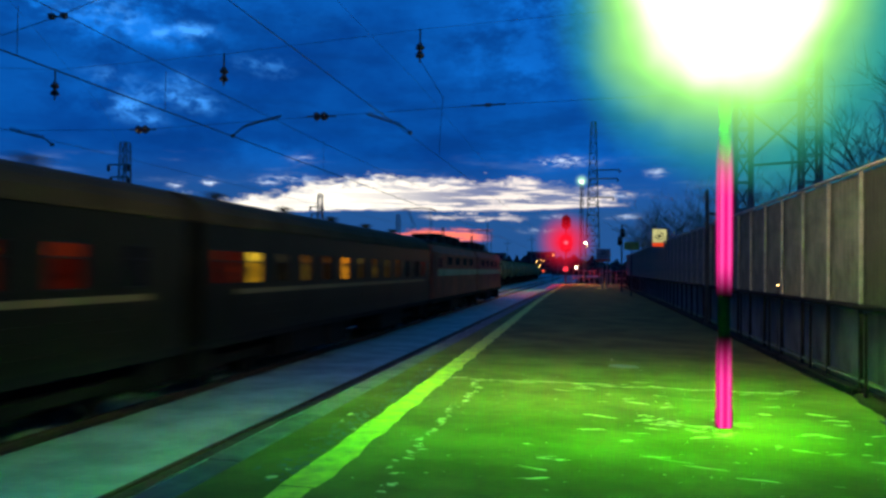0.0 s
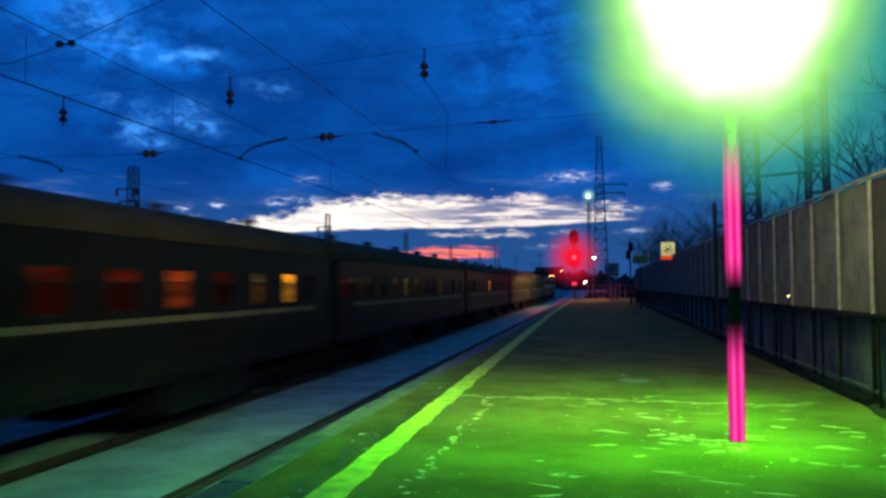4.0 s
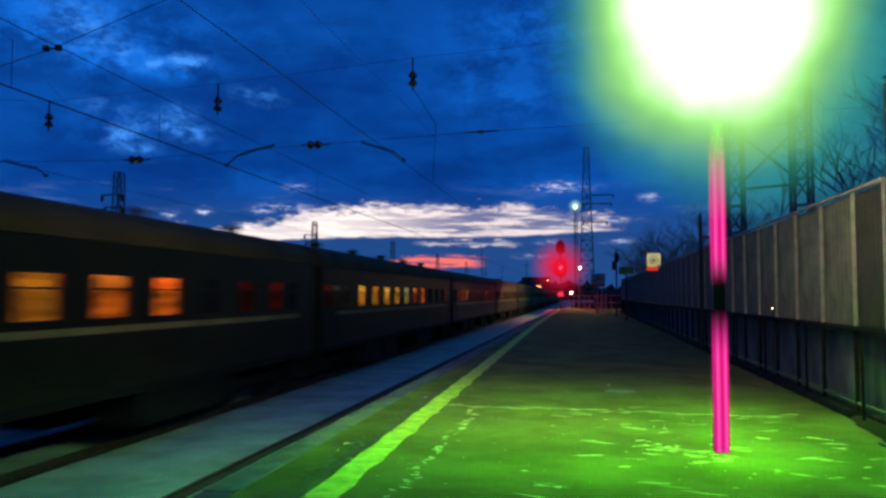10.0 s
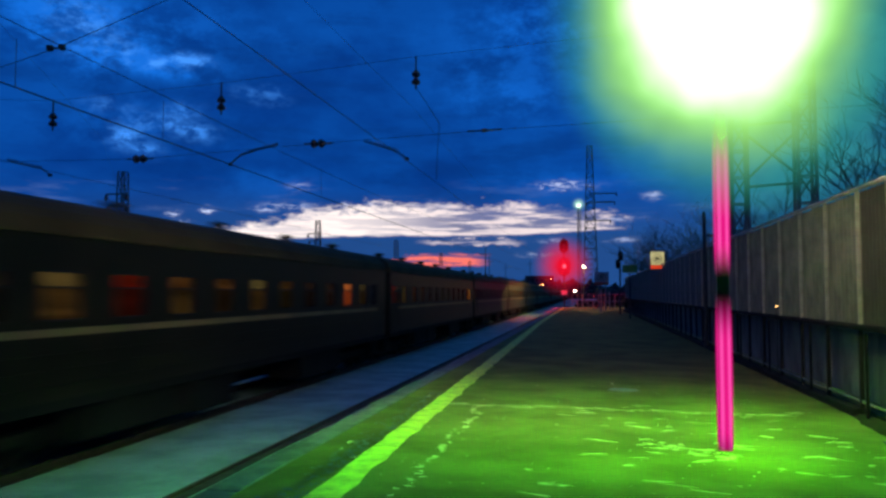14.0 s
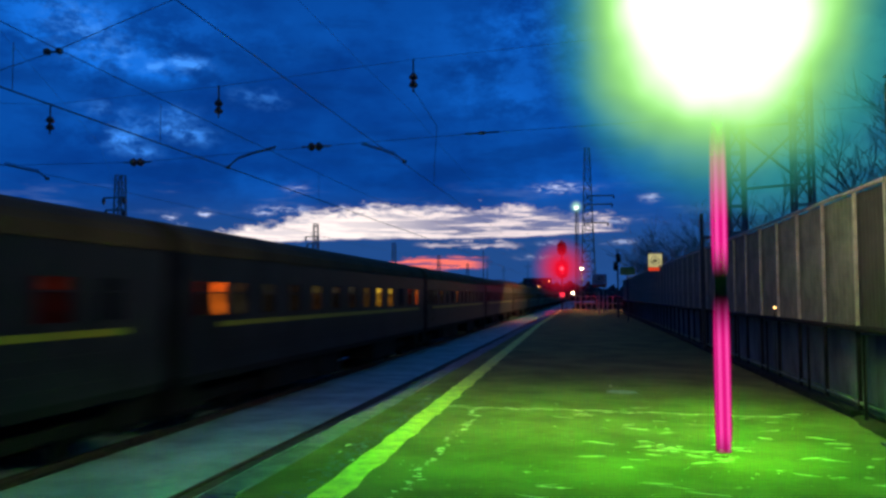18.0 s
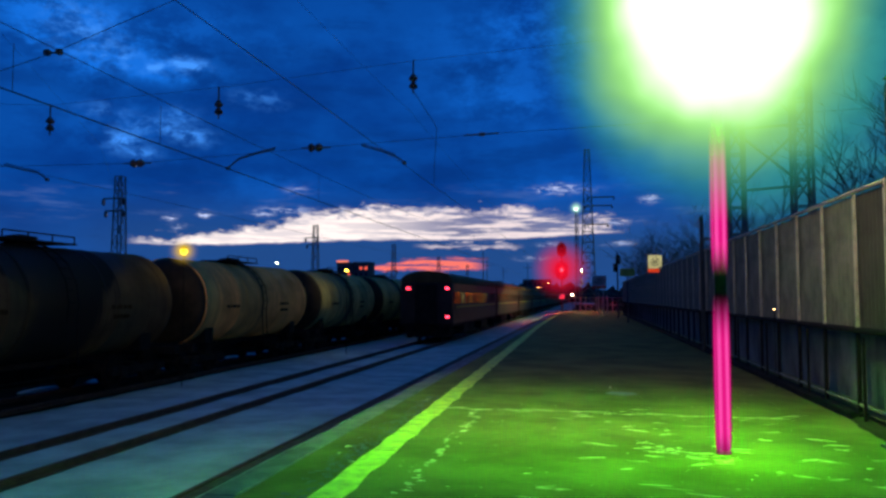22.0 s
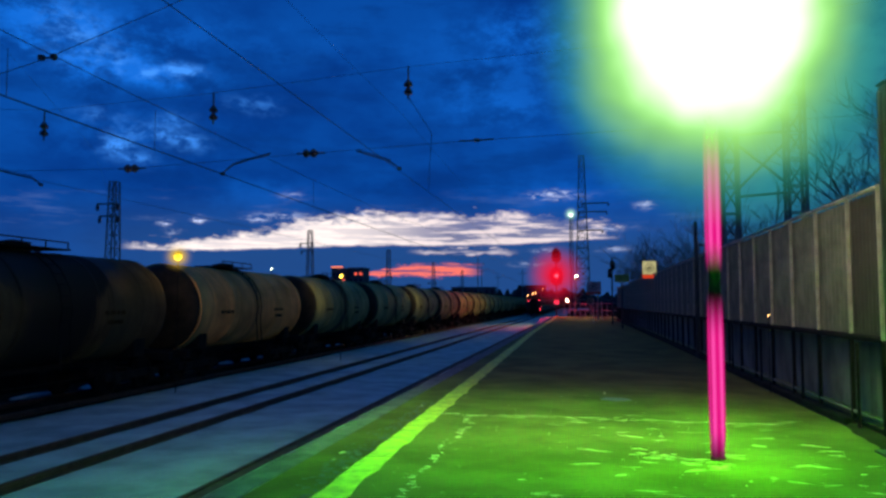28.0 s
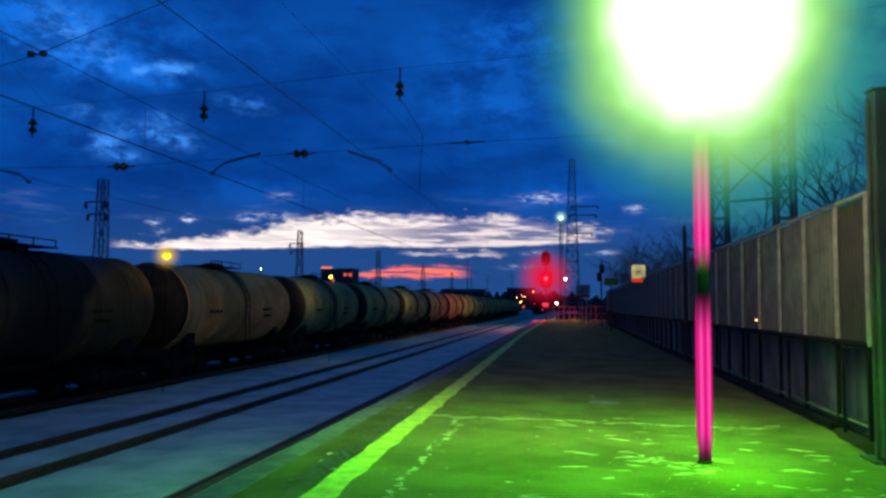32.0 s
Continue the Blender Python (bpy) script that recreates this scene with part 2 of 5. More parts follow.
def glow(name, colour, strength, uneven=0.0, scale=2.5, vary=True):
    """A surface that gives off light, evenly or behind a creased curtain."""
    mat = bpy.data.materials.new(name)
    mat.use_nodes = True
    n = Nodes(mat.node_tree)
    e = n.add("ShaderNodeEmission")
    e.inputs[0].default_value = (*colour, 1)
    e.inputs[1].default_value = strength
    if uneven:
        info = n.add("ShaderNodeObjectInfo").outputs["Random"]
        sep = n.add("ShaderNodeSeparateXYZ")
        n.links.new(n.add("ShaderNodeTexCoord").outputs["Object"], sep.inputs[0])
        shift = n.math("MULTIPLY", info, 40.0)
        fold = n.noise(n.xyz(n.math("MULTIPLY", sep.outputs[1], 4.5), shift, n.math("MULTIPLY", sep.outputs[2], 0.9)), scale, 5, 0.65)
        patch = n.noise(n.xyz(n.math("MULTIPLY", sep.outputs[1], 1.6), shift, n.math("MULTIPLY", sep.outputs[2], 2.6)), 2.2, 4, 0.6)
        cover = n.math("ADD", n.math("MULTIPLY", n.step(fold, 0.40, 0.60), 0.75), n.math("MULTIPLY", n.step(patch, 0.42, 0.60), 1.15))
        level = n.math("MULTIPLY", strength, n.math("ADD", 1 - uneven, n.math("MULTIPLY", cover, 1.25 * uneven)))
        if vary:  # each window has its own lamp and its own drawn curtains; the small upper sash is bare
            warm = n.mix(n.step(n.math("FRACT", n.math("MULTIPLY", info, 7.3)), 0.25, 0.8), (colour[0], colour[1] * 0.68, colour[2] * 0.8, 1), (*colour, 1))
            drawn = n.math("ADD", 0.20, n.math("MULTIPLY", n.math("FRACT", n.math("MULTIPLY", info, 29.1)), 0.14))
            side = n.math("SUBTRACT", n.math("ADD", drawn, 0.04), n.math("ABSOLUTE", sep.outputs[1]))
            side = n.math("ADD", 0.10, n.math("MULTIPLY", n.step(side, 0.0, 0.16), 0.90))
            upper = n.step(sep.outputs[2], 0.47, 0.50)
            pick = n.step(n.math("FRACT", n.math("MULTIPLY", info, 41.7)), 0.35, 0.65)
            bare = n.mix(pick, (colour[0], colour[1] * 0.62, colour[2] * 0.6, 1), (colour[0], min(1.0, colour[1] * 1.25), min(1.0, colour[2] * 1.8), 1))
            warm = n.mix(n.math("MULTIPLY", upper, 0.85), warm, bare)
            n.put(e.inputs[0], n.mix(side, (1.0, 0.10, 0.02, 1), warm))  # red curtains at the sides
            lower = n.math("ADD", 0.22, n.math("MULTIPLY", n.math("FRACT", n.math("MULTIPLY", info, 17.9)), 0.78))
            sash = n.math("ADD", n.math("MULTIPLY", upper, 1.45), n.math("MULTIPLY", n.math("SUBTRACT", 1.0, upper), lower))
            level = n.math("MULTIPLY", level, n.math("ADD", 0.6, n.math("MULTIPLY", n.math("FRACT", n.math("MULTIPLY", info, 13.7)), 0.9)))
            level = n.math("MULTIPLY", level, n.math("MULTIPLY", side, sash))
        n.put(e.inputs[1], level)
    n.links.new(e.outputs[0], n.add("ShaderNodeOutputMaterial").inputs[0])
    return mat


SNOW = glossy("trodden_snow", (0.27, 0.44, 0.42), 0.8, scale=0.8, spread=0.28, bump=0.6, fine=16, spec=0.15)
ASPHALT = glossy("wet_asphalt", (0.135, 0.128, 0.036), 0.85, scale=0.9, spread=0.32, bump=0.4, fine=30, spec=0.05, fixed=True)
COPING = glossy("snowy_coping", (0.12, 0.12, 0.125), 0.85, scale=2.2, spread=0.4, bump=0.4, fine=14, fixed=True)
CONCRETE = glossy("old_concrete", (0.30, 0.30, 0.28), 0.85, scale=1.2, spread=0.3, bump=0.3)
YELLOW = glossy("worn_yellow_paint", (0.55, 0.58, 0.02), 0.6, fixed=True, scale=5, spread=0.35, bump=0.2)
ICE = glossy("grey_ice", (0.50, 0.46, 0.22), 0.5, scale=3, spread=0.3, bump=0.3)
GRIT = glossy("dark_wet_grit", (0.020, 0.030, 0.034), 0.5, scale=6, spread=0.4, bump=0.3)
WATER = glossy("dark_meltwater", (0.030, 0.036, 0.034), 0.38, scale=3, spread=0.3, bump=0.1, spec=0.3)
RUST = glossy("rusty_rail", (0.045, 0.030, 0.022), 0.65, metal=0.3, scale=4, spread=0.4)
RAILSTRIP = glossy("dark_rail_strip", (0.045, 0.036, 0.030), 0.9, scale=5, spread=0.4, random_tint=0.4)
STEEL = glossy("dark_painted_steel", (0.035, 0.038, 0.040), 0.55, metal=0.2, scale=3, spread=0.35)
GALV = glossy("galvanised_steel", (0.36, 0.37, 0.36), 0.5, metal=0.5, scale=5, spread=0.25)
PANEL = glossy("grey_fence_panel", (0.145, 0.145, 0.105), 0.8, scale=1.6, spread=0.40, bump=0.2, random_tint=0.25)
COLUMN = glossy("weathered_column_paint", (0.075, 0.080, 0.055), 0.8, scale=1.2, spread=0.4, bump=0.2)
GAPSHEET = glossy("blue_grey_gap_sheet", (0.085, 0.096, 0.095), 0.7, scale=1.8, spread=0.45, bump=0.2, random_tint=0.5)
DARKPANEL = glossy("dark_fence_panel", (0.045, 0.042, 0.034), 0.8, scale=1.6, spread=0.3, bump=0.2)
POST = glossy("pale_fence_post", (0.33, 0.31, 0.24), 0.7, scale=4, spread=0.3)
MAST = glossy("lattice_steel", (0.13, 0.14, 0.12), 0.7, scale=2, spread=0.3)
GREENPOLE = glossy("dark_green_pole_paint", (0.006, 0.032, 0.010), 0.8, scale=6, spread=0.3, spec=0.05)
PORCELAIN = glossy("brown_porcelain", (0.040, 0.030, 0.028), 0.25, scale=6, spread=0.3)
COPPER = glossy("oxidised_copper_wire", (0.030, 0.032, 0.034), 0.6, metal=0.4, scale=9, spread=0.3)
BARK = glossy("dark_bark", (0.085, 0.080, 0.065), 0.9, scale=6, spread=0.4, bump=0.4)
TWIG = glossy("bare_twigs", (0.13, 0.13, 0.085), 0.9, scale=4, spread=0.4)
DARKGROUND = glossy("dark_ground_sheet", (0.030, 0.026, 0.018), 0.95, scale=0.3, spread=0.5, bump=0.4, spec=0.0)
FOREST = glossy("far_woods", (0.030, 0.032, 0.030), 0.95, scale=0.05, spread=0.4, bump=0)
CARBLUE = glossy("dark_blue_grey_car_paint", (0.018, 0.019, 0.020), 0.5, scale=0.9, spread=0.35, bump=0.08, spec=0.12)
CARGREEN = glossy("dark_green_car_paint", (0.014, 0.012, 0.006), 0.5, scale=0.9, spread=0.35, bump=0.08, spec=0.12)
CARROOF = glossy("dusty_grey_car_roof", (0.060, 0.046, 0.020), 0.8, scale=0.8, spread=0.3, bump=0.12, spec=0.1)
LOCORED = glossy("faded_red_loco_paint", (0.36, 0.055, 0.022), 0.6, scale=0.9, spread=0.35, bump=0.08, spec=0.15)
LOCOCREAM = glossy("cream_loco_stripe", (0.50, 0.42, 0.18), 0.6, scale=1.5, spread=0.25, bump=0, spec=0.15)
CARUNDER = glossy("matt_black", (0.012, 0.011, 0.010), 0.9, scale=2, spread=0.4, spec=0.1)
STRIPEY = glossy("yellow_car_stripe", (0.23, 0.25, 0.012), 0.5, scale=1.5, spread=0.2, bump=0)
STRIPEG = glossy("faded_car_stripe", (0.17, 0.14, 0.05), 0.6, scale=1.5, spread=0.3, bump=0)
WFRAME = glossy("window_frame_rubber", (0.010, 0.009, 0.006), 0.8, scale=6, spread=0.2, bump=0)


def tank_paint(name, base, spill, reach, dusty=0.4):
    """Weathered tank paint: streaks of rust and dust, and oil spilled down the sides under the hatch."""
    mat = bpy.data.materials.new(name)
    mat.use_nodes = True
    n = Nodes(mat.node_tree)
    sep = n.add("ShaderNodeSeparateXYZ")
    n.links.new(n.add("ShaderNodeTexCoord").outputs["Object"], sep.inputs[0])
    x, y, z = sep.outputs
    big = n.noise(n.xyz(x, y, z), 0.55, 5, 0.6)
    runs = n.noise(n.xyz(x, n.math("MULTIPLY", y, 3.2), n.math("MULTIPLY", z, 0.35)), 1.3, 6, 0.65)
    fine = n.noise(n.xyz(x, y, z), 14.0, 4, 0.6)
    col = n.mix(n.step(big, 0.3, 0.7), tuple(c * (1 - dusty) for c in base) + (1,), tuple(c * (1 + dusty) for c in base) + (1,))
    col = n.mix(n.math("MULTIPLY", n.step(runs, 0.48, 0.70), 0.55), col, tuple(c * 0.35 for c in base) + (1,))
    col = n.mix(n.math("MULTIPLY", n.step(fine, 0.55, 0.75), 0.30), col, tuple(c * 0.5 for c in base) + (1,))
    off = n.math("ADD", n.math("ABSOLUTE", n.math("SUBTRACT", y, 6.45)), n.math("MULTIPLY", n.math("SUBTRACT", runs, 0.5), 1.4))
    width = n.math("MULTIPLY_ADD", n.step(z, 2.6, 4.1), 0.8 * reach, 0.55 * reach)
    oil = n.math("SUBTRACT", 1.0, n.step(n.math("SUBTRACT", off, width), -0.25, 0.12))
    col = n.mix(n.math("MULTIPLY", oil, spill), col, (0.010, 0.008, 0.006, 1))
    b = n.add("ShaderNodeBsdfPrincipled")
    n.put(b.inputs["Base Color"], col)
    n.put(b.inputs["Roughness"], n.math("SUBTRACT", 0.78, n.math("MULTIPLY", oil, 0.15)))
    b.inputs["Specular IOR Level"].default_value = 0.12
    bp = n.add("ShaderNodeBump")
    bp.inputs["Strength"].default_value, bp.inputs["Distance"].default_value = 0.12, 0.02
    n.put(bp.inputs["Height"], n.math("ADD", runs, n.math("MULTIPLY", fine, 0.4)))
    n.links.new(bp.outputs[0], b.inputs["Normal"])
    n.links.new(b.outputs[0], n.add("ShaderNodeOutputMaterial").inputs[0])
    return mat


TANKTAN = tank_paint("tan_tank_paint", (0.64, 0.290, 0.075), 0.55, 0.42)
TANKBLACK = tank_paint("oily_brown_tank_paint", (0.060, 0.044, 0.020), 0.96, 2.5)
TANKGREY = tank_paint("dirty_grey_tank_paint", (0.25, 0.235, 0.085), 0.80, 0.75, 0.45)
# End domes coloured near black for the shade on their faces.
TANKEND = glossy("shaded_tank_end", (0.018, 0.015, 0.009), 0.75, scale=0.6, spread=0.5, bump=0.1, other=(0.034, 0.026, 0.015), spec=0.12)
STRAP = glossy("pale_tank_strap", (0.42, 0.40, 0.14), 0.7, scale=2, spread=0.3, bump=0, spec=0.1)
TANKMARK = glossy("faded_tank_lettering", (0.035, 0.022, 0.008), 0.8, scale=4, spread=0.3, bump=0, spec=0.05)
WEATHERED = glossy("weathered_board", (0.50, 0.36, 0.30), 0.8, scale=2, spread=0.35, bump=0)
NOTICE = glossy("faded_yellow_notice", (0.34, 0.34, 0.05), 0.7, scale=3, spread=0.35, bump=0)
SIGNFACE = glossy("cream_sign_face", (0.72, 0.66, 0.42), 0.6, scale=4, spread=0.1, bump=0)
# Emission in place of light falling on the sign and the scrap.
PALEGLOW = glow("pale_cream_glow", (0.80, 0.72, 0.34), 0.52, 0.12, vary=False)
REDBANDGLOW = glow("red_band_glow", (1.0, 0.075, 0.02), 0.62, 0.2, vary=False)
SIGNRED = glossy("red_sign_band", (0.60, 0.06, 0.02), 0.6, scale=4, spread=0.15, bump=0)
SIGNDARK = glossy("dark_sign_ink", (0.05, 0.05, 0.05), 0.6, scale=4, spread=0.1, bump=0)
HOUSE = glossy("house_render", (0.14, 0.075, 0.07), 0.9, scale=0.1, spread=0.2, bump=0)
LAMPWHITE = glow("lamp_diffuser", (0.62, 1.0, 0.42), 60)


def lamp_glare():
    """The lamp's glare put into a shell: white in the middle of its face, green towards the rim, clear behind."""
    mat = bpy.data.materials.new("lamp_glare_shell")
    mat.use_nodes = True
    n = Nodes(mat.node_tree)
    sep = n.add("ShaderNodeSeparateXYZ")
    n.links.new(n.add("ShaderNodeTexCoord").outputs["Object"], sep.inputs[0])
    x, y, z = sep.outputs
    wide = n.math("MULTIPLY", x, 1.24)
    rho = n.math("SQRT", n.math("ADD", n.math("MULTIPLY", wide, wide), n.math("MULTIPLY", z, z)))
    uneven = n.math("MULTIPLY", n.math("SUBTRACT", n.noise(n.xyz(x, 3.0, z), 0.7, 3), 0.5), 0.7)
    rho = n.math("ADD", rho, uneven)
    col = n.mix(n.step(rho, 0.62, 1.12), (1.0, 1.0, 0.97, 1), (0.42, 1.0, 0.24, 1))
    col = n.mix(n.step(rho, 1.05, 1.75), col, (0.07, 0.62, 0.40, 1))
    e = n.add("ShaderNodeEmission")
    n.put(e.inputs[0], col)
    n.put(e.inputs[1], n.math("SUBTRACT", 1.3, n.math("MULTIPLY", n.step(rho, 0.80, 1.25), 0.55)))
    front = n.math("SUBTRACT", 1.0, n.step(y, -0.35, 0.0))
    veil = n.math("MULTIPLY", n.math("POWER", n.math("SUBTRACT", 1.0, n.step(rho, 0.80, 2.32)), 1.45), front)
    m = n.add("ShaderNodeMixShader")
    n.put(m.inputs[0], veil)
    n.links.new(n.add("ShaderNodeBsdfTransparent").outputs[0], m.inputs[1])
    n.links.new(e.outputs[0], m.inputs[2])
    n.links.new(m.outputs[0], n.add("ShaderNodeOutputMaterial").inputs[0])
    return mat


LAMPGLARE = lamp_glare()


def smear_glow():
    """The camera's magenta smear put into a tube that fades out at both ends, with two brighter threads."""
    mat = bpy.data.materials.new("magenta_smear")
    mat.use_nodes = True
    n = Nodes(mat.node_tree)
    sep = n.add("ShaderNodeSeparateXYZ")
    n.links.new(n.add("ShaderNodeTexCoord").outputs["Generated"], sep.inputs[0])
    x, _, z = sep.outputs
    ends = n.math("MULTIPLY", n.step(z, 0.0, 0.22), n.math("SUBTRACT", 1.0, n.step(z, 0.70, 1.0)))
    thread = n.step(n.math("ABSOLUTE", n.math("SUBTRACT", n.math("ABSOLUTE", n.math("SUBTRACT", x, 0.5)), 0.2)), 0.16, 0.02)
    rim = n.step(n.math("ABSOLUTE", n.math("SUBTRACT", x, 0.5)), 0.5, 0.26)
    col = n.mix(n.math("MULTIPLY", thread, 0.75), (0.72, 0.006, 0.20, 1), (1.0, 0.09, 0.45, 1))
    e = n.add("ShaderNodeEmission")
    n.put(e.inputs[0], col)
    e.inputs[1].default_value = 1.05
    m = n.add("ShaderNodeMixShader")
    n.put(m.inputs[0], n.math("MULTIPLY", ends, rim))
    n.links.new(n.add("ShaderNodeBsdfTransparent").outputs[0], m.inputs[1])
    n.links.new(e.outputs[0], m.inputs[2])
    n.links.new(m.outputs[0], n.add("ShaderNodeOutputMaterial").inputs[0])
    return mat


def glare_bowl(name, colour, reach, power, strength=0.9):
    """A lamp's glare put into a bowl in front of it: hot in the middle, clear at the rim."""
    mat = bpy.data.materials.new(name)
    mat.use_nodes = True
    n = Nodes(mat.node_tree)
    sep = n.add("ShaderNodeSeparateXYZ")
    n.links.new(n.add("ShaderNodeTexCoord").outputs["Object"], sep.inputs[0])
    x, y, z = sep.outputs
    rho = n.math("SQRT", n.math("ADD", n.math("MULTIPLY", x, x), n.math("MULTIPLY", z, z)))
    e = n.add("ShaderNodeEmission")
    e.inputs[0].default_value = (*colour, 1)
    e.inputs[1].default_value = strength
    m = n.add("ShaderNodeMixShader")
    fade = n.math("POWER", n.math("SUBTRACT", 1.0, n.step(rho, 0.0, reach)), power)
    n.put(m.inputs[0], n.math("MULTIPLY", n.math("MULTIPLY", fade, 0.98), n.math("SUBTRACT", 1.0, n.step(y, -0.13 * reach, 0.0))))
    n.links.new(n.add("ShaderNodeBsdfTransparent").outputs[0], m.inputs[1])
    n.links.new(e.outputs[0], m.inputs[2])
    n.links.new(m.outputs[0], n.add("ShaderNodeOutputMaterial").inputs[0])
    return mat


PINK = smear_glow()
REDGLARE = glare_bowl("red_signal_glare", (1.0, 0.006, 0.035), 3.9, 1.5, 0.85)
AMBERGLARE = glare_bowl("amber_lamp_glare", (1.0, 0.62, 0.03), 0.62, 2.6)
COOLGLARE = glare_bowl("cool_floodlight_glare", (0.55, 1.0, 0.75), 1.5, 2.2)
REDLENS = glow("red_signal_lens", (1.0, 0.06, 0.10), 90)
TAILRED = glow("red_tail_lamp", (1.0, 0.03, 0.07), 9)
AMBER = glow("amber_yard_lamp", (1.0, 0.60, 0.045), 13)
FLOOD = glow("cool_floodlight", (0.75, 1.0, 0.85), 14)
WARMDOT = glow("small_warm_light", (1.0, 0.40, 0.12), 20)
PALEDOT = glow("small_pale_light", (1.0, 0.95, 0.55), 22)
REDWIN = glow("red_lit_window", (1.0, 0.13, 0.08), 0.9)
PANES = {
    "o": glow("orange_lit_curtain", (1.0, 0.20, 0.012), 0.46, 0.85),
    "y": glow("yellow_lit_curtain", (1.0, 0.52, 0.03), 0.50, 0.75),
    "p": glow("pale_lit_curtain", (0.60, 0.58, 0.17), 0.36, 0.8),
    "r": glow("red_lit_curtain", (1.0, 0.08, 0.015), 0.032, 0.8),
    "m": glow("dim_yellow_curtain", (0.8, 0.50, 0.10), 0.040, 0.85),
    "b": glow("dim_orange_curtain", (1.0, 0.22, 0.03), 0.14, 0.85),
    "k": glow("faintly_lit_curtain", (0.50, 0.42, 0.22), 0.022, 0.9),
    "d": glossy("dark_window_glass", (0.012, 0.012, 0.014), 0.12, scale=2, spread=0.2, bump=0),
}


# ---- mesh helpers ----
class Geo:
    """Gathers the faces of one mesh."""

    def __init__(self):
        self.v, self.f = [], []

    def box(self, x0, y0, z0, x1, y1, z1, bevel=0.0):
        i, b = len(self.v), bevel
        if not b:
            self.v += [(x, y, z) for z in (z0, z1) for y in (y0, y1) for x in (x0, x1)]
            self.f += [tuple(i + k for k in q) for q in ((0, 2, 3, 1), (4, 5, 7, 6), (0, 1, 5, 4), (2, 6, 7, 3), (0, 4, 6, 2), (1, 3, 7, 5))]
            return self
        for z, e in ((z0, b), (z0 + b, 0), (z1 - b, 0), (z1, b)):
            self.v += [(x0 + b + e, y0 + e, z), (x1 - b - e, y0 + e, z), (x1 - e, y0 + b + e, z), (x1 - e, y1 - b - e, z),
                       (x1 - b - e, y1 - e, z), (x0 + b + e, y1 - e, z), (x0 + e, y1 - b - e, z), (x0 + e, y0 + b + e, z)]
        for r in range(3):
            self.f += [(i + r * 8 + k, i + r * 8 + (k + 1) % 8, i + r * 8 + 8 + (k + 1) % 8, i + r * 8 + 8 + k) for k in range(8)]
        self.f += [tuple(i + 7 - k for k in range(8)), tuple(i + 24 + k for k in range(8))]
        return self

    def tube(self, points, r, seg=6, r2=None, caps=True):
        """A round bar along points; its radius goes from r to r2."""
        pts = [Vector(p) for p in points]
        i, n = len(self.v), len(pts)
        for k, p in enumerate(pts):
            d = (pts[min(k + 1, n - 1)] - pts[max(k - 1, 0)]).normalized()
            side = d.cross(Vector((0, 0, 1)) if abs(d.z) < 0.9 else Vector((1, 0, 0))).normalized()
            up = side.cross(d)
            rad = r if r2 is None else r + (r2 - r) * k / (n - 1)
            self.v += [tuple(p + side * rad * math.cos(a) + up * rad * math.sin(a)) for a in (2 * math.pi * s / seg for s in range(seg))]
        for k in range(n - 1):
            self.f += [(i + k * seg + s, i + k * seg + (s + 1) % seg, i + (k + 1) * seg + (s + 1) % seg, i + (k + 1) * seg + s) for s in range(seg)]
        if caps:
            self.f += [tuple(i + seg - 1 - s for s in range(seg)), tuple(i + (n - 1) * seg + s for s in range(seg))]
        return self

    def prism(self, outline, y0, y1):
        """An outline of (x, z) drawn out along y."""
        i, n = len(self.v), len(outline)
        self.v += [(x, y, z) for y in (y0, y1) for x, z in outline]
        self.f += [(i + k, i + (k + 1) % n, i + n + (k + 1) % n, i + n + k) for k in range(n)]
        self.f += [tuple(i + n - 1 - k for k in range(n)), tuple(i + n + k for k in range(n))]
        return self

    def lathe(self, base, axis, rings, seg=16):
        """Rings of (distance along the axis, radius) round an axis 'x', 'y' or 'z'."""
        i = len(self.v)
        for d, r in rings:
            for s in range(seg):
                a = 2 * math.pi * s / seg
                c, e = r * math.cos(a), r * math.sin(a)
                off = {"x": (d, c, e), "y": (c, d, e), "z": (c, e, d)}[axis]
                self.v.append(tuple(base[k] + off[k] for k in range(3)))
        for k in range(len(rings) - 1):
            self.f += [(i + k * seg + s, i + k * seg + (s + 1) % seg, i + (k + 1) * seg + (s + 1) % seg, i + (k + 1) * seg + s) for s in range(seg)]
        last = i + (len(rings) - 1) * seg
        self.f += [tuple(i + seg - 1 - s for s in range(seg)), tuple(last + s for s in range(seg))]
        return self

    def mesh(self, name, mat, smooth=False):
        m = bpy.data.meshes.new(name)
        m.from_pydata(self.v, [], self.f)
        m.materials.append(mat)
        bm = bmesh.new()
        bm.from_mesh(m)
        bmesh.ops.recalc_face_normals(bm, faces=bm.faces)
        bm.to_mesh(m)
        bm.free()
        if smooth:
            for p in m.polygons:
                p.use_smooth = len(p.vertices) == 4
        return m


def part(name, geo, mat, parent, label="", smooth=False):
    """Links a mesh as one part under a thing or a part."""
    data = geo if isinstance(geo, bpy.types.Mesh) else geo.mesh(name, mat, smooth)
    ob = new(name, data)
    ob.parent = parent
    return tagged(ob, label)


def thing(name, label, category, group="", kind="", at=(0, 0, 0), turn=0):
    """An empty at a thing's base."""
    ob = new(name)
    ob.empty_display_size = 0.2
    ob.matrix_world = pose(*at, 0, 0, turn)
    return tagged(ob, label, category, group, kind)


def solid(name, geo, mat, label, category="", group="", kind="", smooth=False):
    """A thing that is one mesh."""
    return tagged(new(name, geo.mesh(name, mat, smooth)), label, category, group, kind)


# ---- ground, platform, tracks ----
PLAT, EDGE = 1.2, -3.02
TRACKS = (-4.76, -9.06, -14.1)


